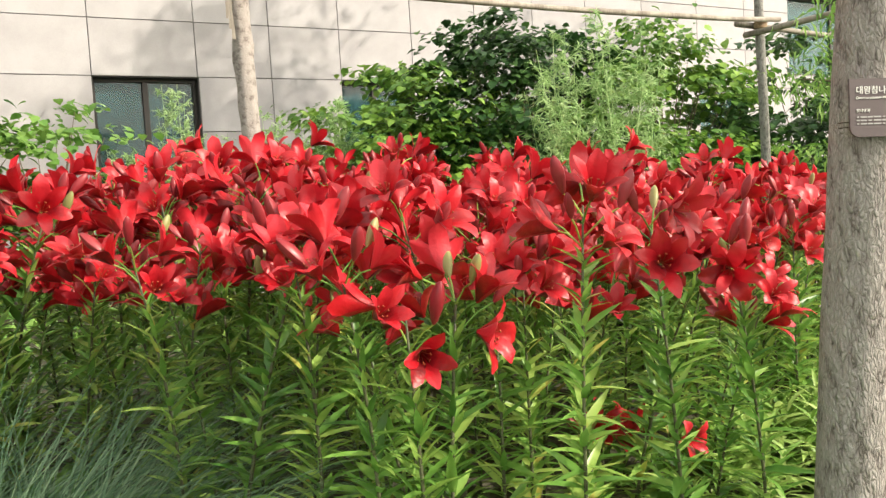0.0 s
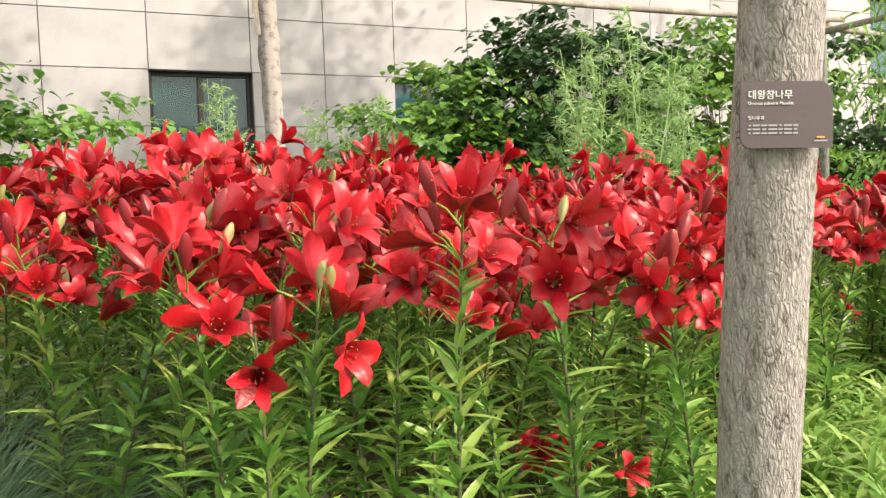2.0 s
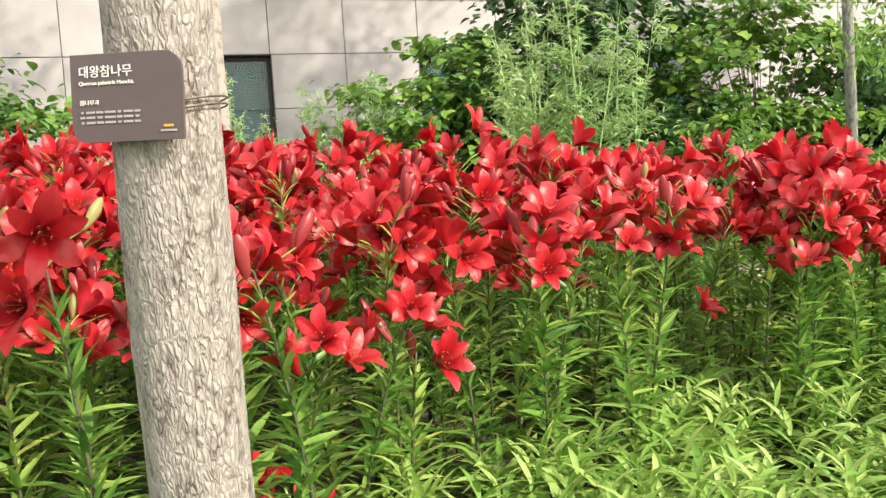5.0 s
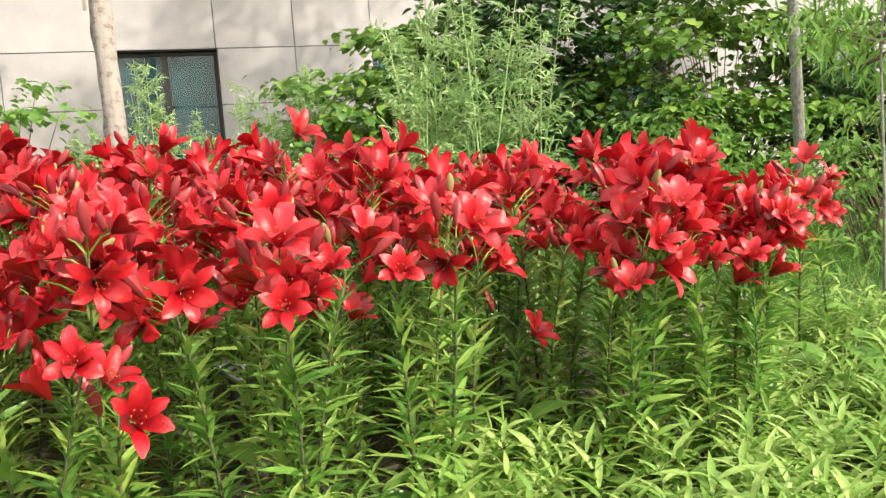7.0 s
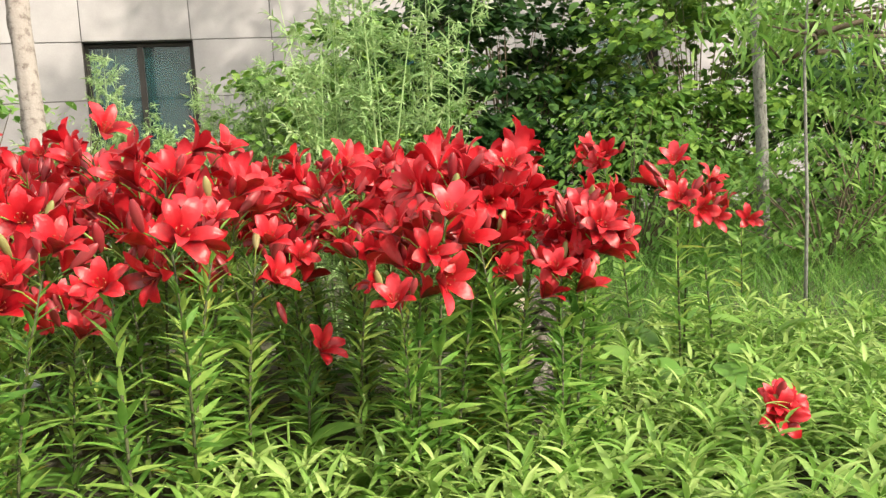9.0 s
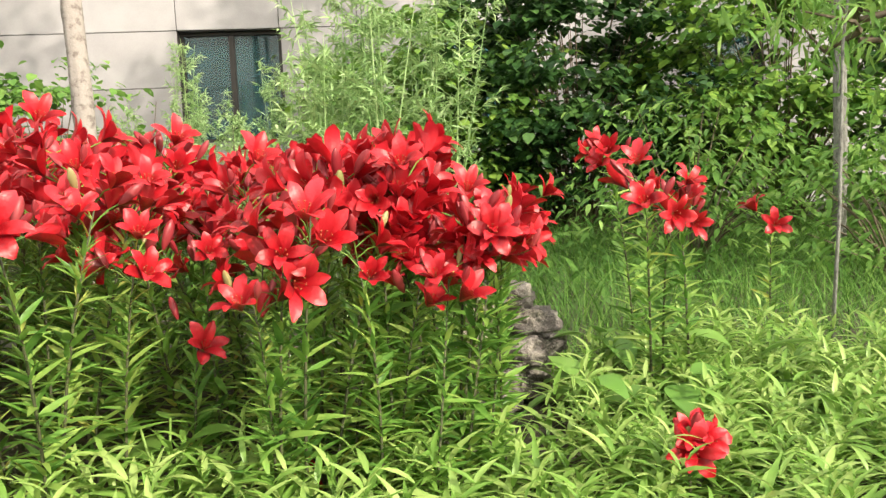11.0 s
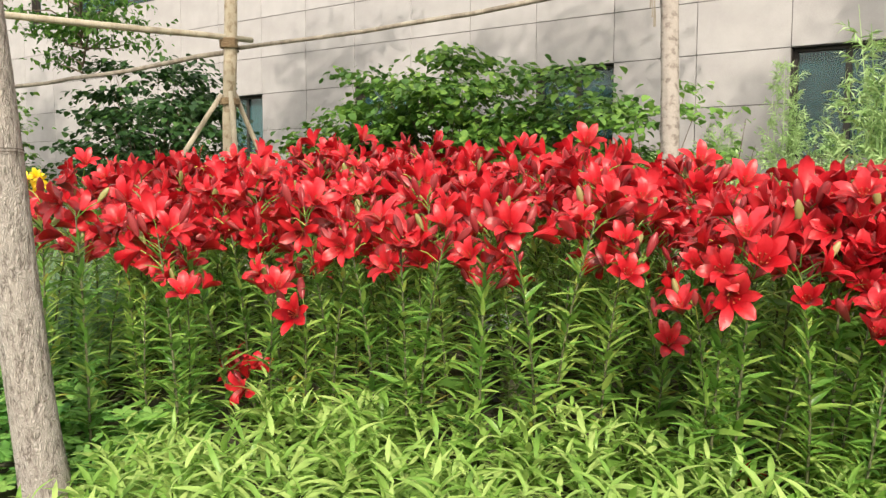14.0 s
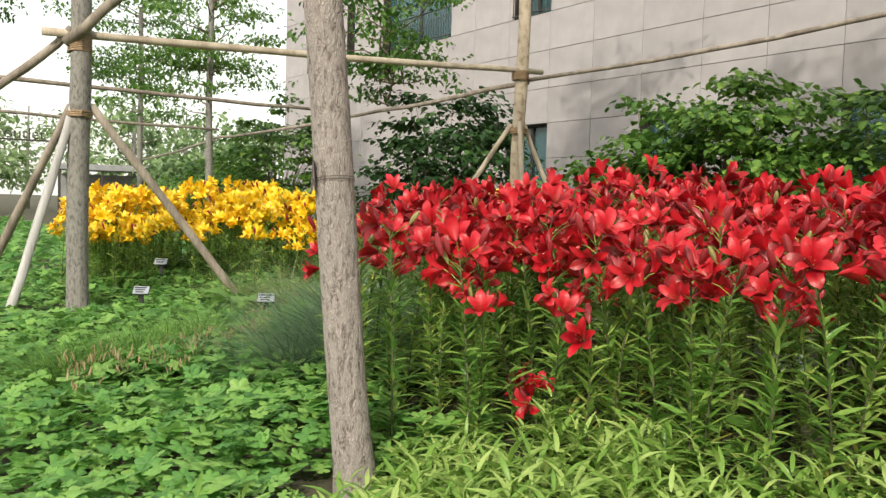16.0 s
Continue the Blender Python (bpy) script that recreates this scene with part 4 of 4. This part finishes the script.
def lily(seed, height, blooms, buds, petals=None, label=LILY_LABEL, group="red lilies in the bed", full=True, face=None, first=None):
    """One lily: leafy stem, a head of flowers on short stalks, buds at the top."""
    r = np.random.default_rng(seed)
    ob = thing("lily" if full else "yellow_lily", label, "lily", group)
    lean = r.normal(0, 0.07, 2)

    def axis(t):
        return np.array([lean[0] * t * t * height, lean[1] * t * t * height, t * height])

    st, lv = Geo(), Geo()
    st.add(*tube([axis(t) - (0, 0, 0.04 if t == 0 else 0) for t in np.linspace(0, 1, 7)], [0.0068, 0.0066, 0.006, 0.0055, 0.005, 0.004, 0.003], 6))
    n = max(6, int(92 * height / 1.1)) if full else 55
    t = np.linspace(0.1, 0.9, n) + r.normal(0, 0.008, n)
    P = np.stack([lean[0] * t * t * height, lean[1] * t * t * height, t * height], -1)
    lv.scatter(*LILY_LEAF, turns(np.arange(n) * 2.39996 + r.normal(0, 0.2, n), r.normal(0.78, 0.27, n) - 0.5 * (1 - t), r.normal(0, 0.3, n), np.interp(t, [0, 0.25, 0.7, 0.9], [0.8, 1.15, 1.0, 0.6]) * r.uniform(0.72, 1.22, n)), P)
    heads = []
    for k in range(blooms + buds):
        is_bud = k >= blooms
        tt = r.uniform(0.90, 1.0) if is_bud else np.interp(k, [0, max(blooms - 1, 1)], [0.87, 1.0]) + r.normal(0, 0.012)
        a = (k * 2.4 + r.normal(0, 0.35)) if face is None else face + r.normal(0, 0.8)
        up = r.uniform(0.7, 3.2) if is_bud else r.uniform(-0.1, 1.9)
        if first is not None and k == 0:
            a, up = first
        d = Vector((math.cos(a), math.sin(a), up)).normalized()
        o = axis(tt)
        ln = r.uniform(0.06, 0.11)
        e = o + np.array((math.cos(a), math.sin(a), 0.75)) * ln
        lv.add(*tube([o, o + (e - o) * 0.6 + (0, 0, 0.01), e], [0.003, 0.0026, 0.0024], 5, False))
        heads.append((is_bud, d, e))
    part("stem", st.mesh("stem", M_STEM), ob)
    part("leaves", lv.mesh("leaves", M_LEAF), ob)
    for k, (is_bud, d, e) in enumerate(heads):
        if is_bud:
            b = part("bud", BUDS[int(r.integers(10))], ob)
            b.matrix_basis = aim(d, e, r.uniform(0.85, 1.3), 0)
        else:
            b = part("flower", (petals or BLOOMS)[int(r.integers(len(petals or BLOOMS)))], ob)
            b.matrix_basis = aim(d, e, r.uniform(0.76, 1.02), r.uniform(0, 60))
            if full:
                part("anther_ring", STAMENS, b, "small rust-brown anthers")
    HEADS[ob.name] = Vector(heads[0][2]) + heads[0][1] * 0.055
    return ob


MASTERS = [lily(100 + k, h, bl, bd) for k, (h, bl, bd) in enumerate(((1.08, 5, 4), (1.14, 6, 4), (1.02, 5, 3), (1.18, 5, 5), (1.1, 6, 3), (0.98, 4, 4), (1.2, 6, 4), (1.06, 5, 3), (1.12, 5, 6), (1.0, 5, 2)))]
FRONT = [lily(140 + k, h, bl, bd) for k, (h, bl, bd) in enumerate(((1.14, 5, 3), (1.08, 4, 3), (1.18, 5, 3)))]
used = set()


def plant(master, x, y, scale=1.0, tilt=0.0, toward=0.0, spin=None, sink=0.02):
    m = Matrix.Translation((x, y, float(ground_z(x, y)) - sink)) @ Matrix.Rotation(tilt, 4, Vector((-math.sin(toward), math.cos(toward), 0))) @ Matrix.Rotation(uni(0, 6.283) if spin is None else spin, 4, "Z") @ Matrix.Scale(scale, 4)
    if master.name not in used:
        used.add(master.name)
        master.matrix_basis = m
        return master
    return copy_thing(master, m)


spots = []
tries = 0
while len(spots) < 245 and tries < 30000:
    tries += 1
    x, y = uni(-2.15, 3.65), uni(-12.45, -8.5)
    if not near_edge(x) + 0.1 < y < far_edge(x) or x > 3.2 or (x - 2.05) ** 2 + (y + 11.1) ** 2 < 0.06:
        continue
    if any((x - a) ** 2 + (y - b) ** 2 < 0.175 ** 2 for a, b in spots) or (x - 0.156) ** 2 + (y + 12.73) ** 2 < 0.09:
        continue
    spots.append((x, y))
for x, y in spots:
    edge = max(0.0, 0.5 - (y - float(near_edge(x))))
    side = max(0.0, x - 2.9) - max(0.0, -1.6 - x)
    toward = math.atan2(-edge * 1.2 + 0.05 * uni(-1, 1), side + 0.25 * uni(-1, 1))
    plant(MASTERS[int(rng.integers(len(MASTERS)))] if edge < 0.2 else FRONT[int(rng.integers(len(FRONT)))], x, y, (uni(0.88, 1.06) if edge < 0.2 else uni(0.9, 1.0)) * float(np.interp(x, [-1.5, 0.5, 1.6, 2.8], [0.98, 1.0, 1.0, 1.03])), abs(rng.normal(0, 0.08)) + edge * 0.1, toward)
# lilies at the two ends of the bed
for x, y, s, tl, tw_ in ((2.85, -11.25, 0.98, 0.05, 0), (3.0, -11.05, 1.03, 0.05, 0.2), (2.9, -10.85, 1.05, 0.04, 1), (3.05, -10.75, 1.04, 0.04, 0.4), (3.1, -10.5, 1.05, 0.05, 0.2), (2.75, -11.0, 1.03, 0.05, -1), (3.15, -11.2, 0.97, 0.16, -0.3), (3.18, -10.95, 1.0, 0.14, 0.1)):
    plant(MASTERS[int(rng.integers(10))], x, y, s, tl, tw_)
for k in range(24):
    plant(MASTERS[int(rng.integers(10))], -1.65 - 0.9 * (k % 6 + uni(0, 0.8)) / 6, -10.95 + 1.1 * (k // 6 + uni(0, 0.8)) / 4, uni(0.95, 1.1), uni(0, 0.12), uni(2.4, 3.8))
for x, y in ((2.45, -11.42), (2.78, -11.42), (2.95, -11.46), (3.06, -11.3), (3.22, -11.12), (2.62, -11.3), (1.75, -11.42), (0.55, -11.8), (0.3, -12.05), (-1.05, -11.95), (-1.22, -11.72), (-0.95, -12.1), (-1.3, -11.5)):
    plant(FRONT[int(rng.integers(3))], x, y, uni(0.92, 1.0) * (0.97 if x > 0 else 1.05), 0.08 + uni(0, 0.08), uni(-0.9, 0.2))
SINGLE = "short red lily with a few low flowers among green leaves"


def lily_at(x, y, z, blooms, buds, seed, label=LILY_LABEL):
    """A lily whose lowest flower opens at that place, turned to the path."""
    rr = np.random.default_rng(seed)
    first = (-math.pi / 2 + rr.normal(0, 0.6), rr.uniform(-0.15, 0.85))
    height = max(0.1, (z - float(ground_z(x, y + 0.1)) - 0.045) / 0.87)
    o = lily(seed, height, blooms, buds, label=label, first=first, face=-1.6 if height < 0.6 else None)
    h = HEADS[o.name]
    gx, gy = x - h.x, y - h.y
    o.matrix_basis = Matrix.Translation((gx, gy, float(ground_z(gx, gy)) - 0.02))


FRONT_ROW = ((-0.895, -12.353, 0.95), (-0.668, -12.303, 0.98), (-0.363, -12.414, 1.166), (-0.179, -12.386, 1.108), (0.209, -12.25, 1.034), (1.341, -11.652, 0.982), (0.802, -11.605, 1.058), (1.241, -11.783, 1.0), (1.596, -11.697, 1.041),
             (2.588, -11.575, 0.953), (3.292, -11.295, 0.971), (2.091, -11.282, 0.937), (3.168, -11.319, 0.982), (2.672, -11.544, 1.064), (0.849, -11.732, 0.962))
for k, (x, y, z) in enumerate(FRONT_ROW):
    lily_at(x, y, z, 2 + (k * 3) % 4, 2 + k % 3, 600 + k)
for k, (x, y, z, bl, bd) in enumerate(((3.98, -10.59, 1.06, 3, 3), (4.14, -9.37, 1.22, 4, 3), (4.279, -10.439, 0.98, 5, 4), (4.16, -10.5, 1.0, 3, 3))):
    lily_at(x, y, z, bl, bd, 660 + k, "tall red lily standing apart in the grass beside the rocks")
for k, (x, y, z, bl, bd) in enumerate(((0.852, -11.901, 0.74, 1, 2), (2.238, -11.19, 0.69, 1, 1), (0.228, -11.718, 0.384, 4, 2), (0.443, -11.858, 0.359, 2, 2), (3.788, -11.551, 0.334, 4, 2), (2.512, -11.122, 0.135, 1, 1), (5.25, -9.3, 0.8, 2, 0))):
    lily_at(x, y, z, bl, bd, 640 + k, SINGLE)

# yellow lilies
YBLOOMS = []
for b in BLOOMS[:3]:
    y_ = b.copy()
    y_.materials[0] = M_YELLOW
    YBLOOMS.append(y_)
YM = [lily(200 + k, h, 8, 1, YBLOOMS, "golden yellow lily in full flower in a far bed", "yellow lilies", False) for k, h in enumerate((0.95, 1.05, 0.88))]
for k in range(160):
    t, d = uni(0, 1), uni(0, 1)
    x, y = -8.0 + 2.1 * t - 2.4 * d, -12.3 + 2.9 * t + 0.5 * d
    plant(YM[k % 3], x, y, uni(0.72, 0.98) if d < 0.2 else uni(0.85, 1.15), 0.08, uni(0, 6))
for x, y in ((-2.6, -9.6), (-2.9, -9.3), (-6.9, -11.6), (-7.2, -11.9), (-5.9, -10.6), (-7.3, -12.2), (-7.5, -12.45), (-7.6, -11.3)):
    plant(YM[0], x, y, 1.2 if x > -3 else 0.95, 0.1, 3)


# ---- ground plants ----
def in_bed(x, y):
    return (y > near_edge(x) + 0.15) & (y < far_edge(x)) & (x > -2.1) & (x < 3.65)


def field(name, label, V, F, P, R, mat, category="plants"):
    return thing(name, label, category, kind="stuff", data=Geo().scatter(V, F, R, P).mesh(name, mat))


def spread(n, x0, x1, y0, y1, keep):
    x, y = uni(x0, x1, n), uni(y0, y1, n)
    k = keep(x, y)
    return x[k], y[k]


def by_trunk(x, y):
    """Plants stay low where they crowd against the two front trunks."""
    q = np.minimum(np.hypot(x - 0.35, y + 12.72), np.hypot(x + 5.9, y + 12.6) * 0.8)
    return np.clip((q - 0.05) / 0.55, 0.35, 1.0)


# pale narrow-leaved carpet: upright shoots with spiralling leaves
x, y = spread(4200, 0.1, 9.0, -13.5, -8.0, lambda x, y: np.where(x < 3.7, y < near_edge(x) + 0.12, y < -9.7 + 0.25 * np.sin(x * 3)) & ((x - 0.156) ** 2 + (y + 12.73) ** 2 > 0.03) & (np.hypot(x - 3.86, y + 11.66) > 0.2) & (np.hypot(x - 0.4, y + 11.85) > 0.2) & (np.hypot(x - 2.54, y + 11.25) > 0.14) & (x + 0.18 * np.sin(y * 5) > 0.35 - 0.5 * (y + 12.6)))
k, per = len(x), 17
hgt = uni(0.20, 0.40, k) * np.interp(y, [-13.5, -12.6], [0.75, 1.0]) * by_trunk(x, y)
t = np.tile(np.linspace(0.15, 1, per), (k, 1)) + uni(-0.03, 0.03, (k, per))
lx, ly = rng.normal(0, 0.10, k), rng.normal(0, 0.10, k)
P = np.stack([x[:, None] + lx[:, None] * t * t, y[:, None] + ly[:, None] * t * t, ground_z(x, y)[:, None] + hgt[:, None] * t], -1).reshape(-1, 3)
yaw = (np.arange(per)[None] * 2.39996 + uni(0, 6.283, (k, 1))).ravel()
pit = (np.interp(t, [0, 1], [0.15, 0.95]) + rng.normal(0, 0.22, t.shape)).ravel()
sc = (np.interp(t, [0, 0.6, 1.0], [0.9, 1.15, 0.75]) * uni(0.75, 1.2, (k, 1))).ravel()
field("aster_carpet", "bright green carpet of narrow-leaved aster shoots", *leaf(0.15, 0.0245, 0.45, 0.35, 4, (0.4, 0.95, 1.0, 0.55, 0.03)), P, turns(yaw, pit, rng.normal(0, 0.3, len(yaw)), sc), M_CARPET)

# lobed ground cover
def lobed_leaf(R):
    """A round leaf cut into five broad notched lobes, pleated a little."""
    n = 30
    ring, mid = [], []
    for k in range(n + 1):
        a = -math.pi * 0.9 + 2 * math.pi * 0.9 * k / n
        lobe = abs(math.cos(a * 2.5))
        rr = R * (0.5 + 0.5 * lobe ** 0.55) * (1 - 0.05 * (k % 2))
        ring.append((math.sin(a) * rr, math.cos(a) * rr + R * 0.25, 0.16 * R * (lobe - 0.5) - 0.1 * rr))
        mid.append((math.sin(a) * R * 0.42, math.cos(a) * R * 0.42 + R * 0.25, 0.05 * R * lobe))
    return strip([ring, mid, [(0, R * 0.25, -0.04 * R)] * (n + 1)])


x, y = spread(25000, -9.5, 1.1, -15.2, -9.3, lambda x, y: ((y > -14.1 + 0.1 * np.sin(x * 7)) | (x < -2.3)) & ~in_bed(x, y) & (y < near_edge(x) + 0.3 + 8 * (x < -2.1)) & ((x - 0.156) ** 2 + (y + 12.73) ** 2 > 0.03) & ((np.abs(x - np.interp(y, [-13.5, -12.75, -11.7], [-2.4, -2.9, -3.94])) > 0.24) | (y > -11.7) | (y < -13.5)) & (x + 0.15 * np.sin(y * 6) < 0.55 - 0.5 * (y + 12.6)) & (rng.uniform(size=len(x)) < np.interp(x, [-9.5, -4, -1], [0.45, 0.8, 1])))
k = len(x)
hz = ground_z(x, y) + (uni(0.05, 0.25, k) + 0.05 * np.sin(x * 3.1) * np.cos(y * 2.7)) * by_trunk(x, y)
field("cranesbill_cover", "low green ground cover of lobed cranesbill leaves", *lobed_leaf(0.066), np.stack([x, y, hz], -1), turns(uni(0, 6.283, k), rng.normal(0.05, 0.3, k), rng.normal(0, 0.3, k), uni(0.5, 1.2, k) * np.clip(by_trunk(x, y) * 1.4, 0.5, 1)), M_GERAN)
x, y = spread(2600, -4.3, -1.5, -13.5, -11.0, lambda x, y: np.abs(x - np.interp(y, [-13.4, -12.2, -11.25], [-1.85, -2.5, -3.9]) + 0.12 * np.sin(y * 7)) < 0.1 + 0.2 * np.abs(np.sin(x * 5 + y * 4)))
k = len(x)
field("seed_heads", "straw-brown dry seed heads standing above the ground cover", *leaf(0.06, 0.009, 0.05, 1.2, 4, (0.3, 1.0, 1.0, 0.8, 0.2)), np.stack([x, y, ground_z(x, y) + uni(0.2, 0.36, k)], -1), turns(uni(0, 6.283, k), uni(1.0, 1.6, k), None, uni(0.5, 1.2, k)), M_DRY)


def tussock(x, y, r_, h, n, mat, label, seed, width=0.0066):
    """A mound of fine arching blades from one foot."""
    rr = np.random.default_rng(seed)
    V, F = leaf(h, width, 0.75, 0.3, 6, (1.0, 0.95, 0.8, 0.5, 0.05))
    a = rr.uniform(0, 6.283, n)
    q = np.sqrt(rr.uniform(0, 1, n)) * r_
    P = np.stack([np.cos(a) * q, np.sin(a) * q, np.full(n, -0.01)], -1)
    ob = thing("grass_tussock", label, "grass", "grass tussocks", "stuff", (x, y, float(ground_z(x, y))), Geo().scatter(V, F, turns(a - math.pi / 2 + rr.normal(0, 0.6, n), rr.normal(1.15, 0.22, n), rr.normal(0, 0.3, n), rr.uniform(0.55, 1.2, n)), P).mesh("grass_tussock", mat))
    return ob


BLUE = "mound of fine arching blue-green fescue"
for k, (x, y, r_, h) in enumerate(((-1.74, -11.75, 0.16, 0.92), (-1.88, -11.5, 0.17, 1.04), (-1.7, -11.4, 0.14, 0.9), (-2.15, -11.3, 0.16, 1.0), (-2.6, -11.0, 0.16, 0.85), (-2.8, -10.6, 0.16, 0.8), (-3.1, -10.1, 0.16, 0.8), (-1.95, -11.95, 0.14, 0.75))):
    tussock(x, y, r_, h, 620, M_FESCUE, BLUE, 300 + k)
for k, (x, y) in enumerate(((-2.62, -13.2), (-2.75, -12.98), (-2.9, -12.75), (-3.1, -12.5), (-3.3, -12.3), (-3.55, -12.05), (-3.8, -11.85), (-2.45, -13.4))):
    tussock(x, y, 0.15, 0.5, 520, M_GRASS, "mound of fine dark green grass", 330 + k)
for k, (x, y, h) in enumerate(((-3.3, -10.7, 0.85), (-3.8, -10.45, 0.9), (-4.4, -10.3, 0.85), (-5.0, -10.6, 0.8), (-5.6, -10.9, 0.7))):
    tussock(x, y, 0.15, h, 420, M_PALEGRASS, "mound of fine pale straw-green grass", 350 + k)
x, y = spread(15000, 3.4, 11.0, -10.0, -4.2, lambda x, y: (y > -9.9 + 0.2 * np.sin(x * 4)) & ((x - 3.45) ** 2 + (y + 10) ** 2 > 0.25))
k = len(x)
field("meadow_grass", "long soft green grass beyond the lily bed", *leaf(0.5, 0.007, 0.6, 0.3, 5, (1, 0.95, 0.8, 0.5, 0.04)), np.stack([x, y, ground_z(x, y) - 0.01], -1), turns(uni(0, 6.283, k), rng.normal(1.2, 0.2, k), rng.normal(0, 0.3, k), uni(0.5, 1.25, k)), M_GRASS, "grass")
x, y = spread(9000, -30, 12, -8.6, -0.5, lambda x, y: (x < -2.2) | (y > -8.2))
k = len(x)
field("undergrowth", "low weedy green undergrowth between bed and house", *leaf(0.22, 0.05, 0.5, 0.3, 4), np.stack([x, y, ground_z(x, y) + uni(0, 0.25, k)], -1), turns(uni(0, 6.283, k), rng.normal(0.6, 0.4, k), rng.normal(0, 0.4, k), uni(0.6, 1.5, k)), M_GRASS)


x, y = spread(14000, -45, -8.8, -20, -8.6, lambda x, y: rng.uniform(size=len(x)) < np.interp(x, [-45, -9], [0.4, 1]))
k = len(x)
field("low_cover", "low green cover plants stretching away to the road", *leaf(0.3, 0.11, 0.5, 0.3, 4), np.stack([x, y, ground_z(x, y) + uni(0, 0.12, k)], -1), turns(uni(0, 6.283, k), rng.normal(0.35, 0.35, k), rng.normal(0, 0.4, k), uni(0.6, 1.5, k)), M_GERAN)


# ---- hostas ----
def hosta(x, y, n, size, seed):
    ob = thing("hosta", "hosta with broad ribbed green leaves", "plant", "hostas", at=(x, y, float(ground_z(x, y))))
    r = np.random.default_rng(seed)
    V, F = leaf(size, size * 0.62, 0.35, 0.25, 7, (0.25, 0.8, 1.0, 1.0, 0.85, 0.6, 0.3, 0.02))
    me = mesh_of("leaf_blade", V, F, M_HOSTA)
    for k in range(n):
        a = k * 2.4 + r.normal(0, 0.3)
        h = r.uniform(0.16, 0.38)
        o = part("leaf_blade", me, ob)
        o.matrix_basis = Matrix.Translation((math.cos(a) * 0.07, math.sin(a) * 0.07, h)) @ pose(0, 0, 0, 0, 0, math.degrees(a) - 90) @ pose(0, 0, 0, r.uniform(-10, 40), r.normal(0, 12), 0) @ Matrix.Scale(r.uniform(0.75, 1.15), 4)
        part("leaf_stalk", Geo().add(*tube([(0, 0, -0.03), (math.cos(a) * 0.04, math.sin(a) * 0.04, h * 0.6), (math.cos(a) * 0.07, math.sin(a) * 0.07, h + 0.005)], 0.005, 5)).mesh("leaf_stalk", M_CARPET), ob)


for k, (x, y, n, s) in enumerate(((2.07, -11.2, 5, 0.26), (3.66, -10.72, 7, 0.25), (4.05, -10.75, 6, 0.23), (1.2, -11.45, 4, 0.22), (3.95, -9.95, 6, 0.26), (2.75, -11.1, 4, 0.22), (4.5, -10.45, 6, 0.26), (-4.2, -11.5, 10, 0.27), (-3.65, -11.25, 9, 0.25), (-4.7, -11.2, 8, 0.24))):
    hosta(x, y, n, s, 400 + k)

# ---- far trees ----
for k, (x, y, h, w) in enumerate(((-52, -9, 6, 4), (-48, -1, 7, 4), (-58, -16, 6, 4.5), (-66, -4, 8, 5), (-60, 6, 8, 5), (-44, 6, 6, 3.5), (-72, -22, 8, 6), (-80, -12, 8, 6), (-46, -13, 3.4, 3), (-40, 0.5, 4.0, 3), (-90, 10, 9, 7))):
    ob = thing("tree", "leafy tree far beyond the garden, haze put into its leaf colour", "tree", "far trees", at=(x, y, 0))
    part("trunk", Geo().add(*tube([(0, 0, -0.1), (0.1, 0, h * 0.5), (0, 0.1, h)], [0.2, 0.14, 0.05], 8)).mesh("trunk", M_BARK3), ob)
    me, tw = crown((0, 0, h * 0.62), (w, w, h * 0.42), 1500, 0.42, M_FARHAZE, 500 + k, 0.7, True, 30)
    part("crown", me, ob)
    tagged(part("branchwork", tw, ob), kind="stuff")

# ---- stone panels of the house front ----
shared = {}
for i, (a, b) in enumerate(zip(cols, cols[1:])):
    for c, d in zip(rows_z, rows_z[1:]):
        pieces = [(a, b, c, d)]
        for o in OPEN:
            nxt = []
            for p in pieces:
                if p[1] <= o[0] + 0.01 or p[0] >= o[1] - 0.01 or p[3] <= o[2] + 0.01 or p[2] >= o[3] - 0.01:
                    nxt.append(p)
                    continue
                for q in ((p[0], min(p[1], o[0]), p[2], p[3]), (max(p[0], o[1]), p[1], p[2], p[3]), (max(p[0], o[0]), min(p[1], o[1]), p[2], min(p[3], o[2])), (max(p[0], o[0]), min(p[1], o[1]), max(p[2], o[3]), p[3])):
                    if q[1] - q[0] > 0.06 and q[3] - q[2] > 0.06:
                        nxt.append(q)
            pieces = nxt
        for p in pieces:
            key = (round(p[1] - p[0], 2), round(p[3] - p[2], 2))
            if key not in shared:
                shared[key] = bm_mesh("stone_panel", block(key[0] - 0.014, 0.03, key[1] - 0.014, (0, 0, 0), 0.003), M_STONE)
            o = part("stone_panel", shared[key], wall)
            o.location = ((p[0] + p[1]) / 2, 0.0, (p[2] + p[3]) / 2)
